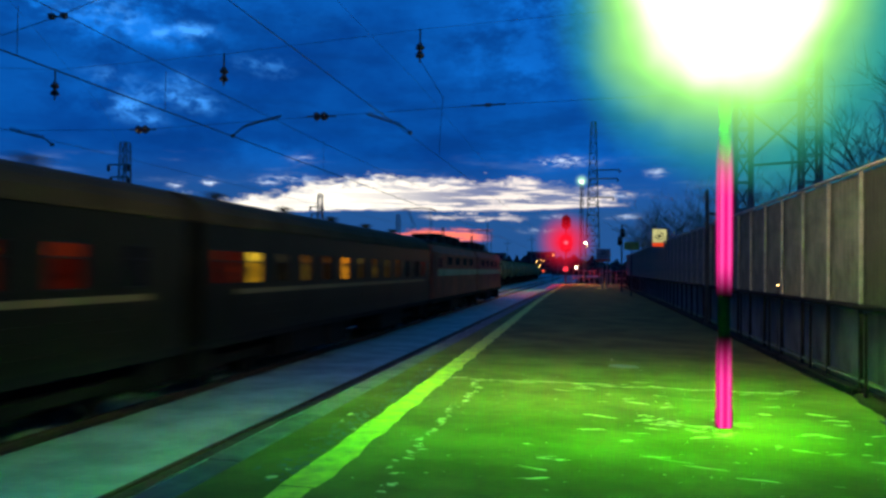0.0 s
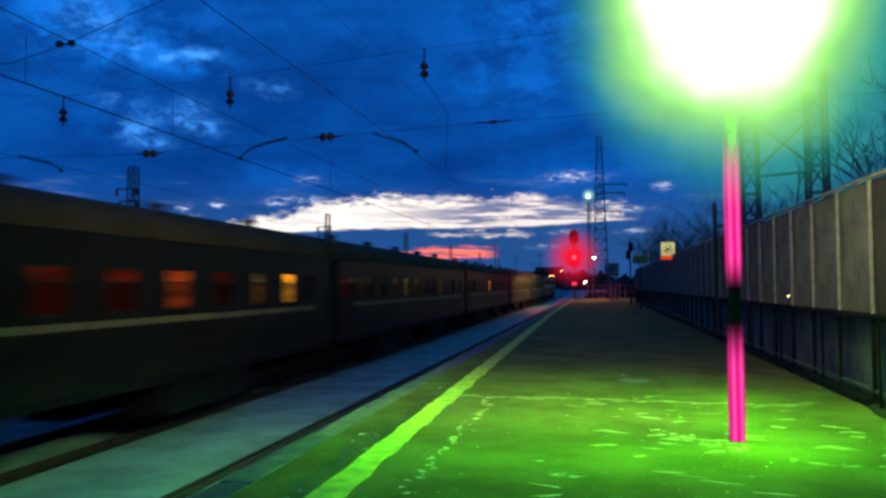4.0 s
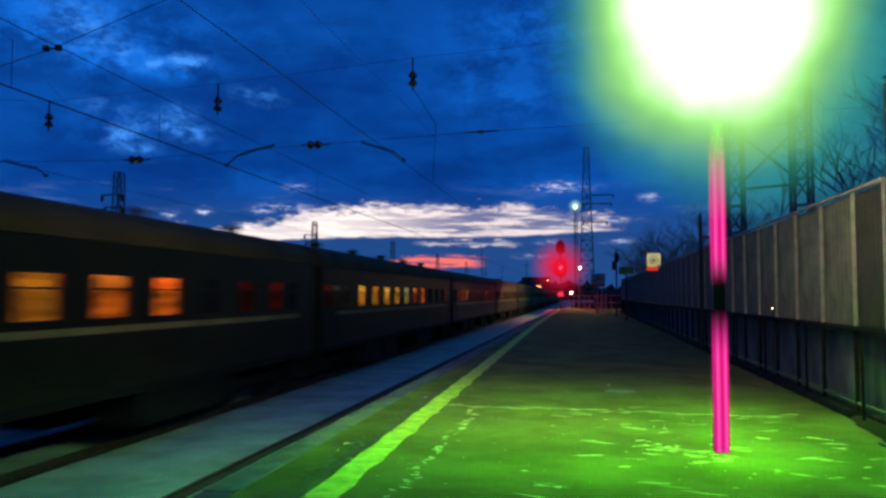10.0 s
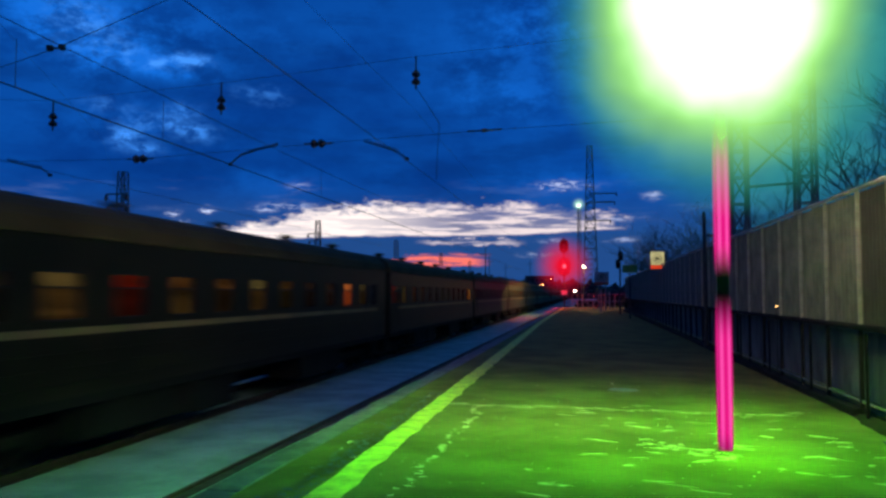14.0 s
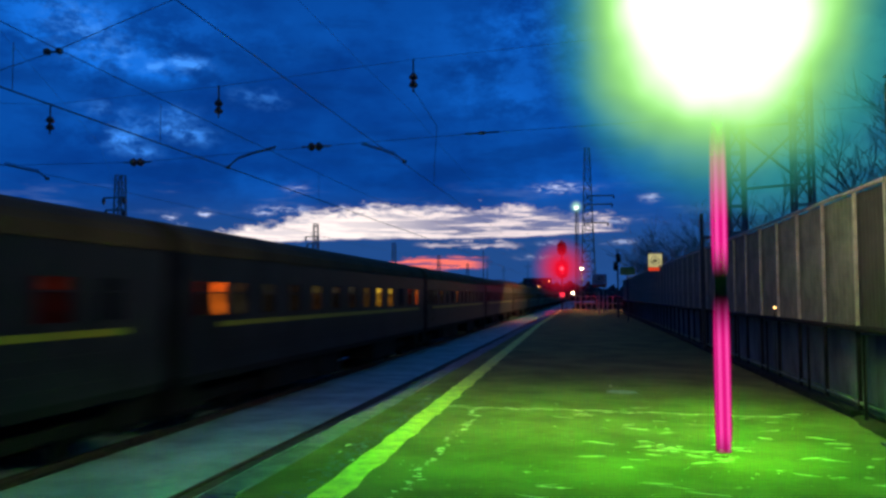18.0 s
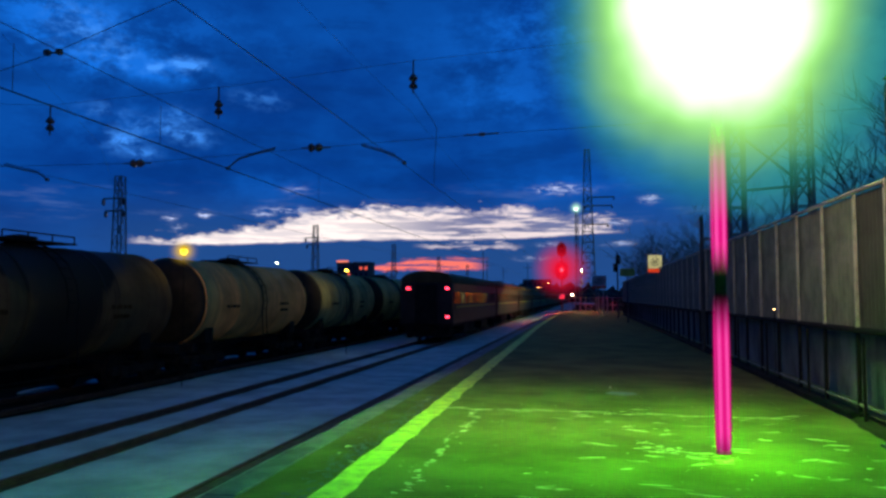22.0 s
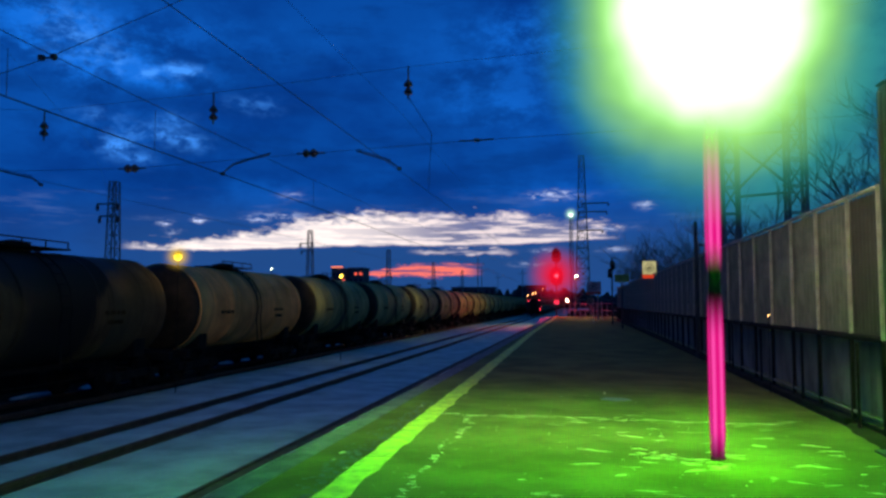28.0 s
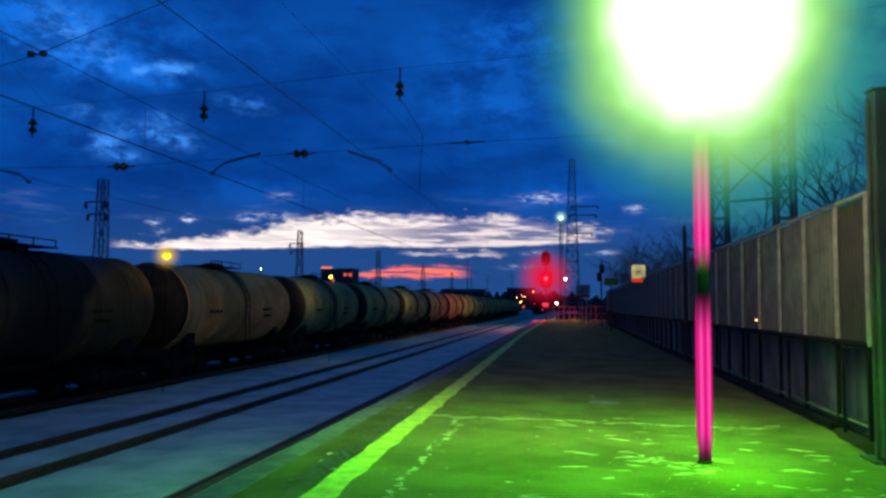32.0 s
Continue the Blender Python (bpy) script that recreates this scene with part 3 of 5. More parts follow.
def ground():
    rnd = random.Random(3)
    geo = Geo()
    xs = [-3000, -600, -150, -60, -34] + [-30 + 0.6 * k for k in range(47)] + [-1.5, 4, 12, 40, 150, 600, 3000]
    ys = [-400, -60, -10] + [1.2 * k for k in range(84)] + [110, 130, 160, 220, 320, 600, 1200, 3800]
    for y in ys:
        for x in xs:
            near = -30 < x < -2 and 0 < y < 105
            geo.v.append((x, y, rnd.uniform(-0.02, 0.02) if near else -0.05))
    w = len(xs)
    geo.f = [(r * w + c, r * w + c + 1, (r + 1) * w + c + 1, (r + 1) * w + c) for r in range(len(ys) - 1) for c in range(w - 1)]
    solid("ground", geo, SNOW, "trodden blue-grey snow over the railway yard", kind="structure", smooth=True)


def wavy(y):
    """How far the hand-painted line strays from straight."""
    return 0.016 * math.sin(4.1 * y) + 0.014 * math.sin(7.7 * y + 1.0)


def platform():
    base = thing("pavement", "asphalt platform with a yellow safety line and icy patches", kind="structure", category="")
    part("asphalt_top", Geo().box(EDGE + 0.30, -6, PLAT - 0.16, 4.6, 94, PLAT), ASPHALT, base)
    part("platform_wall", Geo().box(EDGE + 0.31, -6, -0.1, 4.4, 93.8, PLAT - 0.17), CONCRETE, base)
    # edge slabs, one by one, the joints open
    slab = Geo().box(EDGE, 0, PLAT - 0.18, EDGE + 0.292, 1.98, PLAT + 0.004, 0.012).mesh("edge_slab", COPING)
    for k in range(50):
        ob = part("edge_slab", slab, None, base)
        ob.location = (random.uniform(-0.006, 0.006), -6 + 2 * k, random.uniform(-0.006, 0.002))
    # the line, in worn lengths
    for k in range(36):
        y0 = -5.0 + k * 2.6
        x = -2.01 - 0.012 * max(0, min(y0, 60) - 6)
        x = max(x, -2.45)
        dash = Geo()
        dash.v = [(x - 0.135 + random.uniform(-0.012, 0.012), y0, PLAT + 0.004), (x + 0.135 + random.uniform(-0.012, 0.012), y0, PLAT + 0.004)]
        for j in range(1, 9):
            yy = y0 + 2.6 * j / 8 - (0.02 if j == 8 else 0)
            xx = max(-2.01 - 0.012 * max(0, min(yy, 60) - 6), -2.45)
            i = len(dash.v)
            dash.v += [(xx - 0.135 + wavy(yy) * 0.5 + random.uniform(-0.012, 0.008), yy, PLAT + 0.004), (xx + 0.135 + wavy(yy + 5) + random.uniform(-0.008, 0.012), yy, PLAT + 0.004)]
            dash.f.append((i - 2, i - 1, i + 1, i))
        part("yellow_line", dash, YELLOW, base, "worn yellow safety line")


def ice_patches():
    """Pale crusts of ice: a row beside the line, a long seam across, scattered streaks."""
    rnd = random.Random(11)
    geo = Geo()

    def crust(x, y, w, d, turn=0.0, n=11):
        i = len(geo.v)
        for k in range(n):
            a = 2 * math.pi * k / n
            r = rnd.uniform(0.2, 1.15)
            u, v = w * r * math.cos(a), d * r * math.sin(a)
            geo.v.append((x + u * math.cos(turn) - v * math.sin(turn), y + u * math.sin(turn) + v * math.cos(turn), PLAT + 0.006))
        geo.f.append(tuple(range(i, i + n)))

    for k in range(58):  # row beside the line
        y = 5.4 + 0.1 * k + rnd.uniform(-0.05, 0.05)
        if rnd.random() < 0.72:
            crust(-1.46 + rnd.uniform(-0.07, 0.07), y, rnd.uniform(0.02, 0.07), rnd.uniform(0.02, 0.07), rnd.uniform(0, 3))
    x = -1.9
    while x < 2.6:  # seam across
        crust(x, 11.05 - 0.06 * x + rnd.uniform(-0.10, 0.10), rnd.uniform(0.06, 0.2), rnd.uniform(0.015, 0.05), rnd.uniform(-0.25, 0.25))
        x += rnd.uniform(0.05, 0.14)
    for _ in range(70):  # streaks
        y = rnd.uniform(6.0, 11.5)
        crust(rnd.uniform(-0.6, 2.8), y, rnd.uniform(0.03, 0.24), rnd.uniform(0.008, 0.045), rnd.uniform(-0.5, 0.5), 9)
    for k in range(34):  # a thicker crust near the lamp's foot
        crust(0.55 + 0.026 * k + rnd.uniform(-0.05, 0.05), 8.7 - 0.02 * k + rnd.uniform(-0.22, 0.22), rnd.uniform(0.03, 0.12), rnd.uniform(0.012, 0.05), rnd.uniform(-0.7, 0.7), 9)
    for _ in range(260):  # small chips
        crust(rnd.uniform(-1.9, 2.8), rnd.uniform(5.2, 14), rnd.uniform(0.006, 0.022), rnd.uniform(0.006, 0.022), rnd.uniform(0, 3), 6)
    for _ in range(6):  # flecks beside the edge
        crust(rnd.uniform(-2.75, -2.2), rnd.uniform(5.5, 13), rnd.uniform(0.02, 0.06), rnd.uniform(0.02, 0.12), rnd.uniform(-0.3, 0.3), 8)
    ice, geo = geo, Geo()
    for _ in range(320):  # dark wet grit along the outer side of the line
        y = rnd.uniform(5.5, 12.5)
        crust(-2.17 - 0.012 * max(0, y - 6) - abs(rnd.gauss(0, 0.12)), y, rnd.uniform(0.012, 0.05), rnd.uniform(0.012, 0.06), rnd.uniform(-0.5, 0.5), 9)
    solid("wet_grit", geo, GRIT, "dark wet grit along the yellow line", "grit", kind="stuff")
    geo = ice
    solid("ice_patches", geo, ICE, "thin grey ice crusts frozen onto the asphalt", "ice", kind="stuff")


def tracks():
    prof = ((-0.066, 0), (0.066, 0), (0.066, 0.012), (0.012, 0.03), (0.012, 0.105), (0.037, 0.12), (0.037, 0.15), (-0.037, 0.15), (-0.037, 0.12), (-0.012, 0.105), (-0.012, 0.03), (-0.066, 0.012))
    for c in TRACKS:
        track = thing("railway_track", "dark rusty rails sunk in trodden snow", "railway track", "tracks of the yard", "structure", at=(c, 0, -0.085 if c == TRACKS[0] else 0))
        for s in (-0.76, 0.76):
            rail = Geo()
            rail.prism([(s + x, z) for x, z in prof], -60, 420)
            part("rail", rail, RUST, track)
            bed = Geo()  # dark strip along the rail, its width fitted to the camera's view
            rnd = random.Random(int(c * 10 + s * 100))
            reach = 0.24 if c == TRACKS[0] else 0.03
            lift = 0.112 if c == TRACKS[0] else 0.035
            for k in range(240):
                y = -10 + k * 0.75
                bed.v += [(s - 0.065 + rnd.uniform(-0.03, 0.02), y, lift), (s + reach + rnd.uniform(-0.03, 0.03), y, lift)]
            bed.f = [(2 * k, 2 * k + 1, 2 * k + 3, 2 * k + 2) for k in range(239)]
            part("ballast_strip", bed, RAILSTRIP, track, "dark strip along the rail")


def bank():
    """Dark bank rising behind the platform, added to keep the ground there dark."""
    rnd = random.Random(8)
    geo = Geo()
    xs = [4.65, 5.2, 6, 7, 8.5, 10.5, 13, 17, 22, 30, 45, 70]
    ys = [-20 + 4 * k for k in range(44)] + [200, 260, 340, 450]
    for y in ys:
        for x in xs:
            geo.v.append((x, y, 0.02 + min(1.0, (x - 4.65) * 0.35) * rnd.uniform(0.7, 1.2)))
    w = len(xs)
    geo.f = [(r * w + c, r * w + c + 1, (r + 1) * w + c + 1, (r + 1) * w + c) for r in range(len(ys) - 1) for c in range(w - 1)]
    solid("ground_bank", geo, DARKGROUND, "dark bank added behind the platform fence", kind="structure", smooth=True)


def dark_end_strip():
    # Dark sheet added over the snow beyond the platform end.
    geo = Geo()
    rnd = random.Random(9)
    for k in range(40):
        y = 94.3 + 6 * k
        geo.v += [(-2.2 - 0.004 * k * 6 + rnd.uniform(-0.3, 0.3), y, 0.02), (5.0, y, 0.05)]
    geo.f = [(2 * k, 2 * k + 1, 2 * k + 3, 2 * k + 2) for k in range(39)]
    solid("ground_strip", geo, DARKGROUND, "dark ground sheet added beyond the platform end", kind="structure")


bank(), dark_end_strip()
ground(), platform(), ice_patches(), tracks()


# ---- fence behind the platform ----
FENCE = 3.50


def fence():
    f = thing("fence", "tall grey panel fence over a low dark railing", "fence")
    ys = [9.87] + [10.95 + 1.4 * k for k in range(46)]
    post = Geo().box(-0.020, -0.026, 1.13, 0.020, 0.026, 2.93, 0.005).mesh("post", POST)
    # Lower halves black: the shade below the lamplight put into the colour.
    stub = Geo().box(-0.026, -0.026, 0, 0.026, 0.026, 1.12, 0.004).mesh("lower_post", CARUNDER)
    short = Geo().box(-0.018, -0.018, 0, 0.018, 0.018, 1.08, 0.004).mesh("railing_post", CARUNDER)

    def ribbed(length, z0, z1, ribs):
        sheet = Geo()
        for j in range(ribs * 2 + 1):
            yy = 0.008 + (length - 0.016) * j / (ribs * 2)
            off = 0.010 if j % 2 else -0.010
            sheet.v += [(off, yy, z0), (off, yy, z1), (off + 0.03, yy, z0), (off + 0.03, yy, z1)]
        for j in range(ribs * 2):
            a, b = 4 * j, 4 * j + 4
            sheet.f += [(a, b, b + 1, a + 1), (a + 2, a + 3, b + 3, b + 2), (a + 1, b + 1, b + 3, a + 3), (a, a + 2, b + 2, b)]
        return sheet

    for k, (y0, y1) in enumerate(zip(ys[:-1], ys[1:])):
        step = y1 - y0
        x0 = x1 = FENCE
        yaw = 0.0
        part("post", post, None, f).matrix_local = pose(x0 - 0.05, y0, PLAT, 0, 0, yaw)
        part("lower_post", stub, None, f).matrix_local = pose(x0 - 0.05, y0, PLAT, 0, 0, yaw)
        part("panel", ribbed(step, 1.16, 2.88, 8), PANEL if k else DARKPANEL, f).matrix_local = pose(x0, y0, PLAT, 0, 0, yaw)
        # Sheet added in place of the dim blue behind the open railing.
        part("lower_panel", ribbed(step, 0.16, 1.06, 3), GAPSHEET, f, "dark blue-grey sheet for the dim view through the railing").matrix_local = pose(x0 + 0.16, y0, PLAT, 0, 0, yaw)
        for name, z, r, mat in (("top_rail", 2.92, 0.030, POST), ("middle_beam", 1.14, 0.045, CARUNDER), ("low_rail", 0.20, 0.022, PANEL), ("low_rail", 0.09, 0.018, CARUNDER)):
            part(name, Geo().tube([(x0 - 0.05, y0, PLAT + z), (x1 - 0.05, y1, PLAT + z)], r, 8), mat, f)
        if k % 2 == 0:
            part("railing_post", short, None, f).matrix_local = pose(x0 - 0.11, y0 + 0.7, PLAT, 0, 0, yaw)
        if k % 4 == 1:
            part("kerb", Geo().box(-0.16, 0, 0, 0.06, 5.58, 0.10, 0.015), CARUNDER, f).matrix_local = pose(x0, y0, PLAT)


def gate_column():
    c = thing("gate_column", "dark steel column with a grey side panel ending the fence", "column", at=(3.26, 8.9, PLAT))
    part("shaft", Geo().box(-0.08, -0.10, 0.02, 0.12, 0.10, 3.87, 0.02), COLUMN, c)
    part("edge_strip", Geo().box(-0.115, -0.03, 0.02, -0.082, 0.03, 3.80, 0.005), COLUMN, c, "")
    part("side_panel", Geo().box(0.122, -0.03, 1.12, 1.25, 0.03, 3.85, 0.008), COLUMN, c)
    part("base_plate", Geo().box(-0.2, -0.22, 0, 0.24, 0.22, 0.025, 0.005), STEEL, c)
    part("cap", Geo().box(-0.10, -0.11, 3.875, 1.26, 0.11, 3.90, 0.01), COLUMN, c)


def tall_post():
    p = thing("fence_mast", "thin dark steel mast standing by the fence", "mast", at=(3.35, 23.6, PLAT))
    part("shaft", Geo().tube([(0, 0, 0), (0, 0, 3.9)], 0.06, 10, 0.05), STEEL, p)
    part("bracket", Geo().box(-0.05, -0.03, 3.2, 0.25, 0.03, 3.26), STEEL, p)


def dirt_strip():
    """Dark wedge over the asphalt, wider towards the fence's near end to fit the camera's view."""
    rnd = random.Random(17)
    geo = Geo()
    rows = 70
    for k in range(rows):
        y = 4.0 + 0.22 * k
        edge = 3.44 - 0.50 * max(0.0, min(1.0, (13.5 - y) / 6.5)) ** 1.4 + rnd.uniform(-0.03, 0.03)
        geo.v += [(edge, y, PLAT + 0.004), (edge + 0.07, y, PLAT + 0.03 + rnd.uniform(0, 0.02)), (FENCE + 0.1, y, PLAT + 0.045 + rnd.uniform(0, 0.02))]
    geo.f = [(3 * k + c, 3 * k + c + 1, 3 * k + c + 4, 3 * k + c + 3) for k in range(rows - 1) for c in range(2)]
    solid("dirt_strip", geo, DARKGROUND, "dark wedge along the foot of the fence", "grit", kind="stuff", smooth=True)


fence(), gate_column(), tall_post(), dirt_strip()


# ---- platform lamp ----
strips = []


def lamp_post():
    p = thing("lamp_post", "dark green lamp post added to carry the lamp and magenta smear strips", "street lamp", at=(LAMP.x - 0.03, LAMP.y, PLAT))
    top = LAMP.z - PLAT
    # Pole added as the lamp's unseen support; its dark green matches the smear's gap.
    part("pole", Geo().tube([(0, 0, 0), (0, 0, 1.7), (0, 0, top - 0.2)], 0.060, 16, 0.056), GREENPOLE, p, smooth=True)
    part("foot", Geo().lathe((0, 0, 0), "z", [(0, 0.075), (0.01, 0.075), (0.02, 0.068), (0.03, 0.062)], 16), GREENPOLE, p)
    # Glowing strips stand in for the camera's smear under the lamp.
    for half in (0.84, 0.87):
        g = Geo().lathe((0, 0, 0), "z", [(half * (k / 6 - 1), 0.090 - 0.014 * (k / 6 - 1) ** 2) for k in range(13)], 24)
        strips.append(part("light_strip", g, PINK, p, "magenta camera smear put into a glowing strip", smooth=True))
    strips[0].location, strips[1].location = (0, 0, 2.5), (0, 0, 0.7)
    head = part("lamp_head", Geo().lathe((0, 0.1, top), "z", [(0.42, 0.03), (0.40, 0.16), (0.28, 0.23), (-0.16, 0.23), (-0.22, 0.10)], 20), GALV, p, "grey lamp head")
    part("diffuser", Geo().lathe((0, 0, top), "y", [(-0.36, 0.03), (-0.33, 0.11), (-0.28, 0.18), (-0.15, 0.24)], 20), LAMPWHITE, head, "blindingly bright diffuser", smooth=True)
    # Glare shell added round the lamp head and turned to face the camera.
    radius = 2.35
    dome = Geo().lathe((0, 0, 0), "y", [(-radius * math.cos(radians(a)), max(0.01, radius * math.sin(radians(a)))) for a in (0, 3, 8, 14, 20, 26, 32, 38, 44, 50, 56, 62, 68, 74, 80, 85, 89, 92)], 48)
    cover = part("dome", dome, LAMPGLARE, p, "white and green lamp glare put into a huge shell", smooth=True)
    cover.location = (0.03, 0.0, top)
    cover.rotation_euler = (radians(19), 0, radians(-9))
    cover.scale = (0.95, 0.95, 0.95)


lamp_post()


# ---- overhead line ----
def wire(points, r, name="overhead_wire", label="dark overhead wire above the tracks", sag=0.0):
    pts = []
    for a, b in zip(points[:-1], points[1:]):
        for k in range(8):
            s = k / 8
            p = Vector(a).lerp(Vector(b), s)
            p.z -= sag * 4 * s * (1 - s)
            pts.append(p)
    pts.append(Vector(points[-1]))
    return solid(name, Geo().tube(pts, r, 5), COPPER, label, "wire", "wires of the overhead line")


SPAN = 19.5


def insulator(parent, at, hanging=True, length=0.62):
    ob = part("insulator", Geo().tube([(0, 0, -length / 2), (0, 0, length / 2 + 0.25)] if hanging else [(-length / 1.6, 0, 0), (length / 1.6, 0, 0)], 0.022, 6), STEEL, parent, "dark ribbed porcelain insulator")
    ob.location = at
    for k in (-1, 1):
        d = k * 0.10
        part("shed", Geo().lathe((0, 0, 0), "z" if hanging else "x", [(d - 0.09, 0.05), (d - 0.075, 0.10), (d - 0.01, 0.118), (d + 0.03, 0.085), (d + 0.085, 0.05)], 14), PORCELAIN, ob)


def cross_span():
    span = thing("cross_span", "wire cross-span with dark insulators hung over the tracks", "overhead line", at=(0, SPAN, 0))

    def cable(points, r, name):
        pts = [(x, 0, z) for x, z in points]
        part(name, Geo().tube(pts, r, 5), COPPER, span)

    cable([(-34, 9.4), (-14.56, 8.12), (-9.55, 8.38), (-4.23, 8.82), (0.8, 9.1), (7.6, 9.9)], 0.005, "suspension_cable")
    cable([(-34, 6.55), (-16.1, 6.45), (-11.87, 6.41), (-6.82, 6.66), (-2.47, 6.85), (7.6, 7.15)], 0.006, "steady_cable")
    for x, z in ((-14.56, 7.59), (-9.55, 7.84), (-4.23, 8.28)):
        insulator(span, (x, 0, z))
    for x, z in ((-11.87, 6.41), (-6.82, 6.66)):
        insulator(span, (x, 0, z), False)
    part("strain_rod", Geo().tube([(-2.9, 0, 6.84), (-2.47, 0, 6.85), (-2.04, 0, 6.865)], 0.022, 6), STEEL, span)
    part("rod_clamp", Geo().box(-2.55, -0.03, 6.81, -2.39, 0.03, 6.89, 0.01), STEEL, span)
    for pts in (((-9.26, 6.20), (-8.98, 6.42), (-8.5, 6.55), (-7.94, 6.67)), ((-4.46, 6.20), (-4.7, 6.38), (-5.1, 6.52), (-5.59, 6.68)), ((-14.6, 6.05), (-14.9, 6.25), (-15.4, 6.35), (-15.95, 6.5))):
        arm = part("steady_arm", Geo().tube([(x, 0, z) for x, z in pts], 0.021, 6), STEEL, span, "bent steady arm")
        part("stay", Geo().tube([(x, 0.05, z + 0.05) for x, z in pts[1:]], 0.010, 5), STEEL, arm)
        x, z = pts[0]
        part("wire_clip", Geo().box(x - 0.05, -0.04, z - 0.05, x + 0.05, 0.04, z + 0.03, 0.008), STEEL, arm)


def contact_lines():
    for c, z in ((-8.98, 6.07), (-4.40, 6.08), (-14.3, 6.07)):
        thick = 0.014 if c == -8.98 else 0.007
        wire([(c - 0.15, -14, z), (c, SPAN, z + 0.01), (c + 0.2, 62, z + 0.03), (c - 0.1, 105, z), (c, 230, z)], thick, "contact_wire", "contact wire over a track")
        top = z + 1.75
        if c == -14.3:
            continue
        wire([(c, -16, top + 0.2), (c - 0.2, SPAN + 1.5, z + 1.05 if c == -8.98 else z + 1.75), (c, 62, top), (c, 105, top)], 0.008 if c == -8.98 else 0.0035, "messenger_cable", "messenger cable above a contact wire", sag=0.35 if c != -8.98 else 0.25)
    for y in (11.1, 15.6, 26.0):  # droppers of the middle track
        wire([(-8.98, y, 6.07), (-8.98, y, 6.86 + 0.016 * (y - 11))], 0.006, "dropper", "thin dropper between messenger and contact wire")
    feeder = wire([(-34, 12.4, 5.9), (-10.3, 12.4, 6.84), (-9.29, 12.4, 7.10), (-6.97, 12.4, 7.90), (-3.2, 12.4, 9.4), (7.6, 19.4, 13.5)], 0.007, "feeder_wire", "feeder wire slanting over the tracks")
    for dx in (-0.12, 0.12):
        part("clamp", Geo().box(-9.2 + dx - 0.05, 12.3, 7.06, -9.2 + dx + 0.05, 12.4, 7.16, 0.012), STEEL, feeder, "dark clamp on the wire")
    part("clamp_bolt", Geo().tube([(-9.36, 12.35, 7.1), (-9.04, 12.35, 7.1)], 0.018, 6), STEEL, feeder)
    wire([(-4.2, SPAN, 8.0), (-3.9, SPAN + 1.5, 7.4), (-4.25, SPAN + 3, 6.6), (-4.3, SPAN + 3.2, 6.1)], 0.008, "jumper_cable", "slack jumper cable hanging from an insulator")
    wire([(-33, 52, 9.5), (-20, 30, 9.2), (-5, -4, 9.9)], 0.0035, "feeder_wire", "feeder wire slanting over the tracks")


cross_span(), contact_lines()


def lattice(name, label, at, height, w0, w1, arms=(), bays=12, bar=0.05, category="lattice mast", turn=0, brace=0.03):
    """A four-legged lattice mast that narrows upwards."""
    ob = thing(name, label, category, "lattice masts of the yard", at=at, turn=turn)

    def corner(k, z):
        w = (w0 + (w1 - w0) * z / height) / 2
        return (w * (1, -1, -1, 1)[k % 4], w * (1, 1, -1, -1)[k % 4], z)

    for k in range(4):
        part("leg", Geo().tube([corner(k, 0), corner(k, height)], bar, 5), MAST, ob)
        lace = Geo()
        for j in range(bays):
            z0, z1 = height * j / bays, height * (j + 1) / bays
            a, b = (k, k + 1) if j % 2 else (k + 1, k)
            lace.tube([corner(a, z0), corner(b, z1)], brace, 4)
            lace.tube([corner(k, z1), corner(k + 1, z1)], brace * 0.8, 4)
        tagged(part("bracing", lace, MAST, ob), kind="stuff")
    for z, l0, l1 in arms:
        part("crossarm", Geo().tube([(l0, 0, z), (l1, 0, z)], bar * 1.2, 5), MAST, ob)
        for x in (l0, l1):
            part("arm_insulator", Geo().lathe((x, 0, z), "z", [(-0.5, 0.04), (-0.4, 0.12), (-0.1, 0.12), (0, 0.04)], 8), PORCELAIN, ob)
    return ob


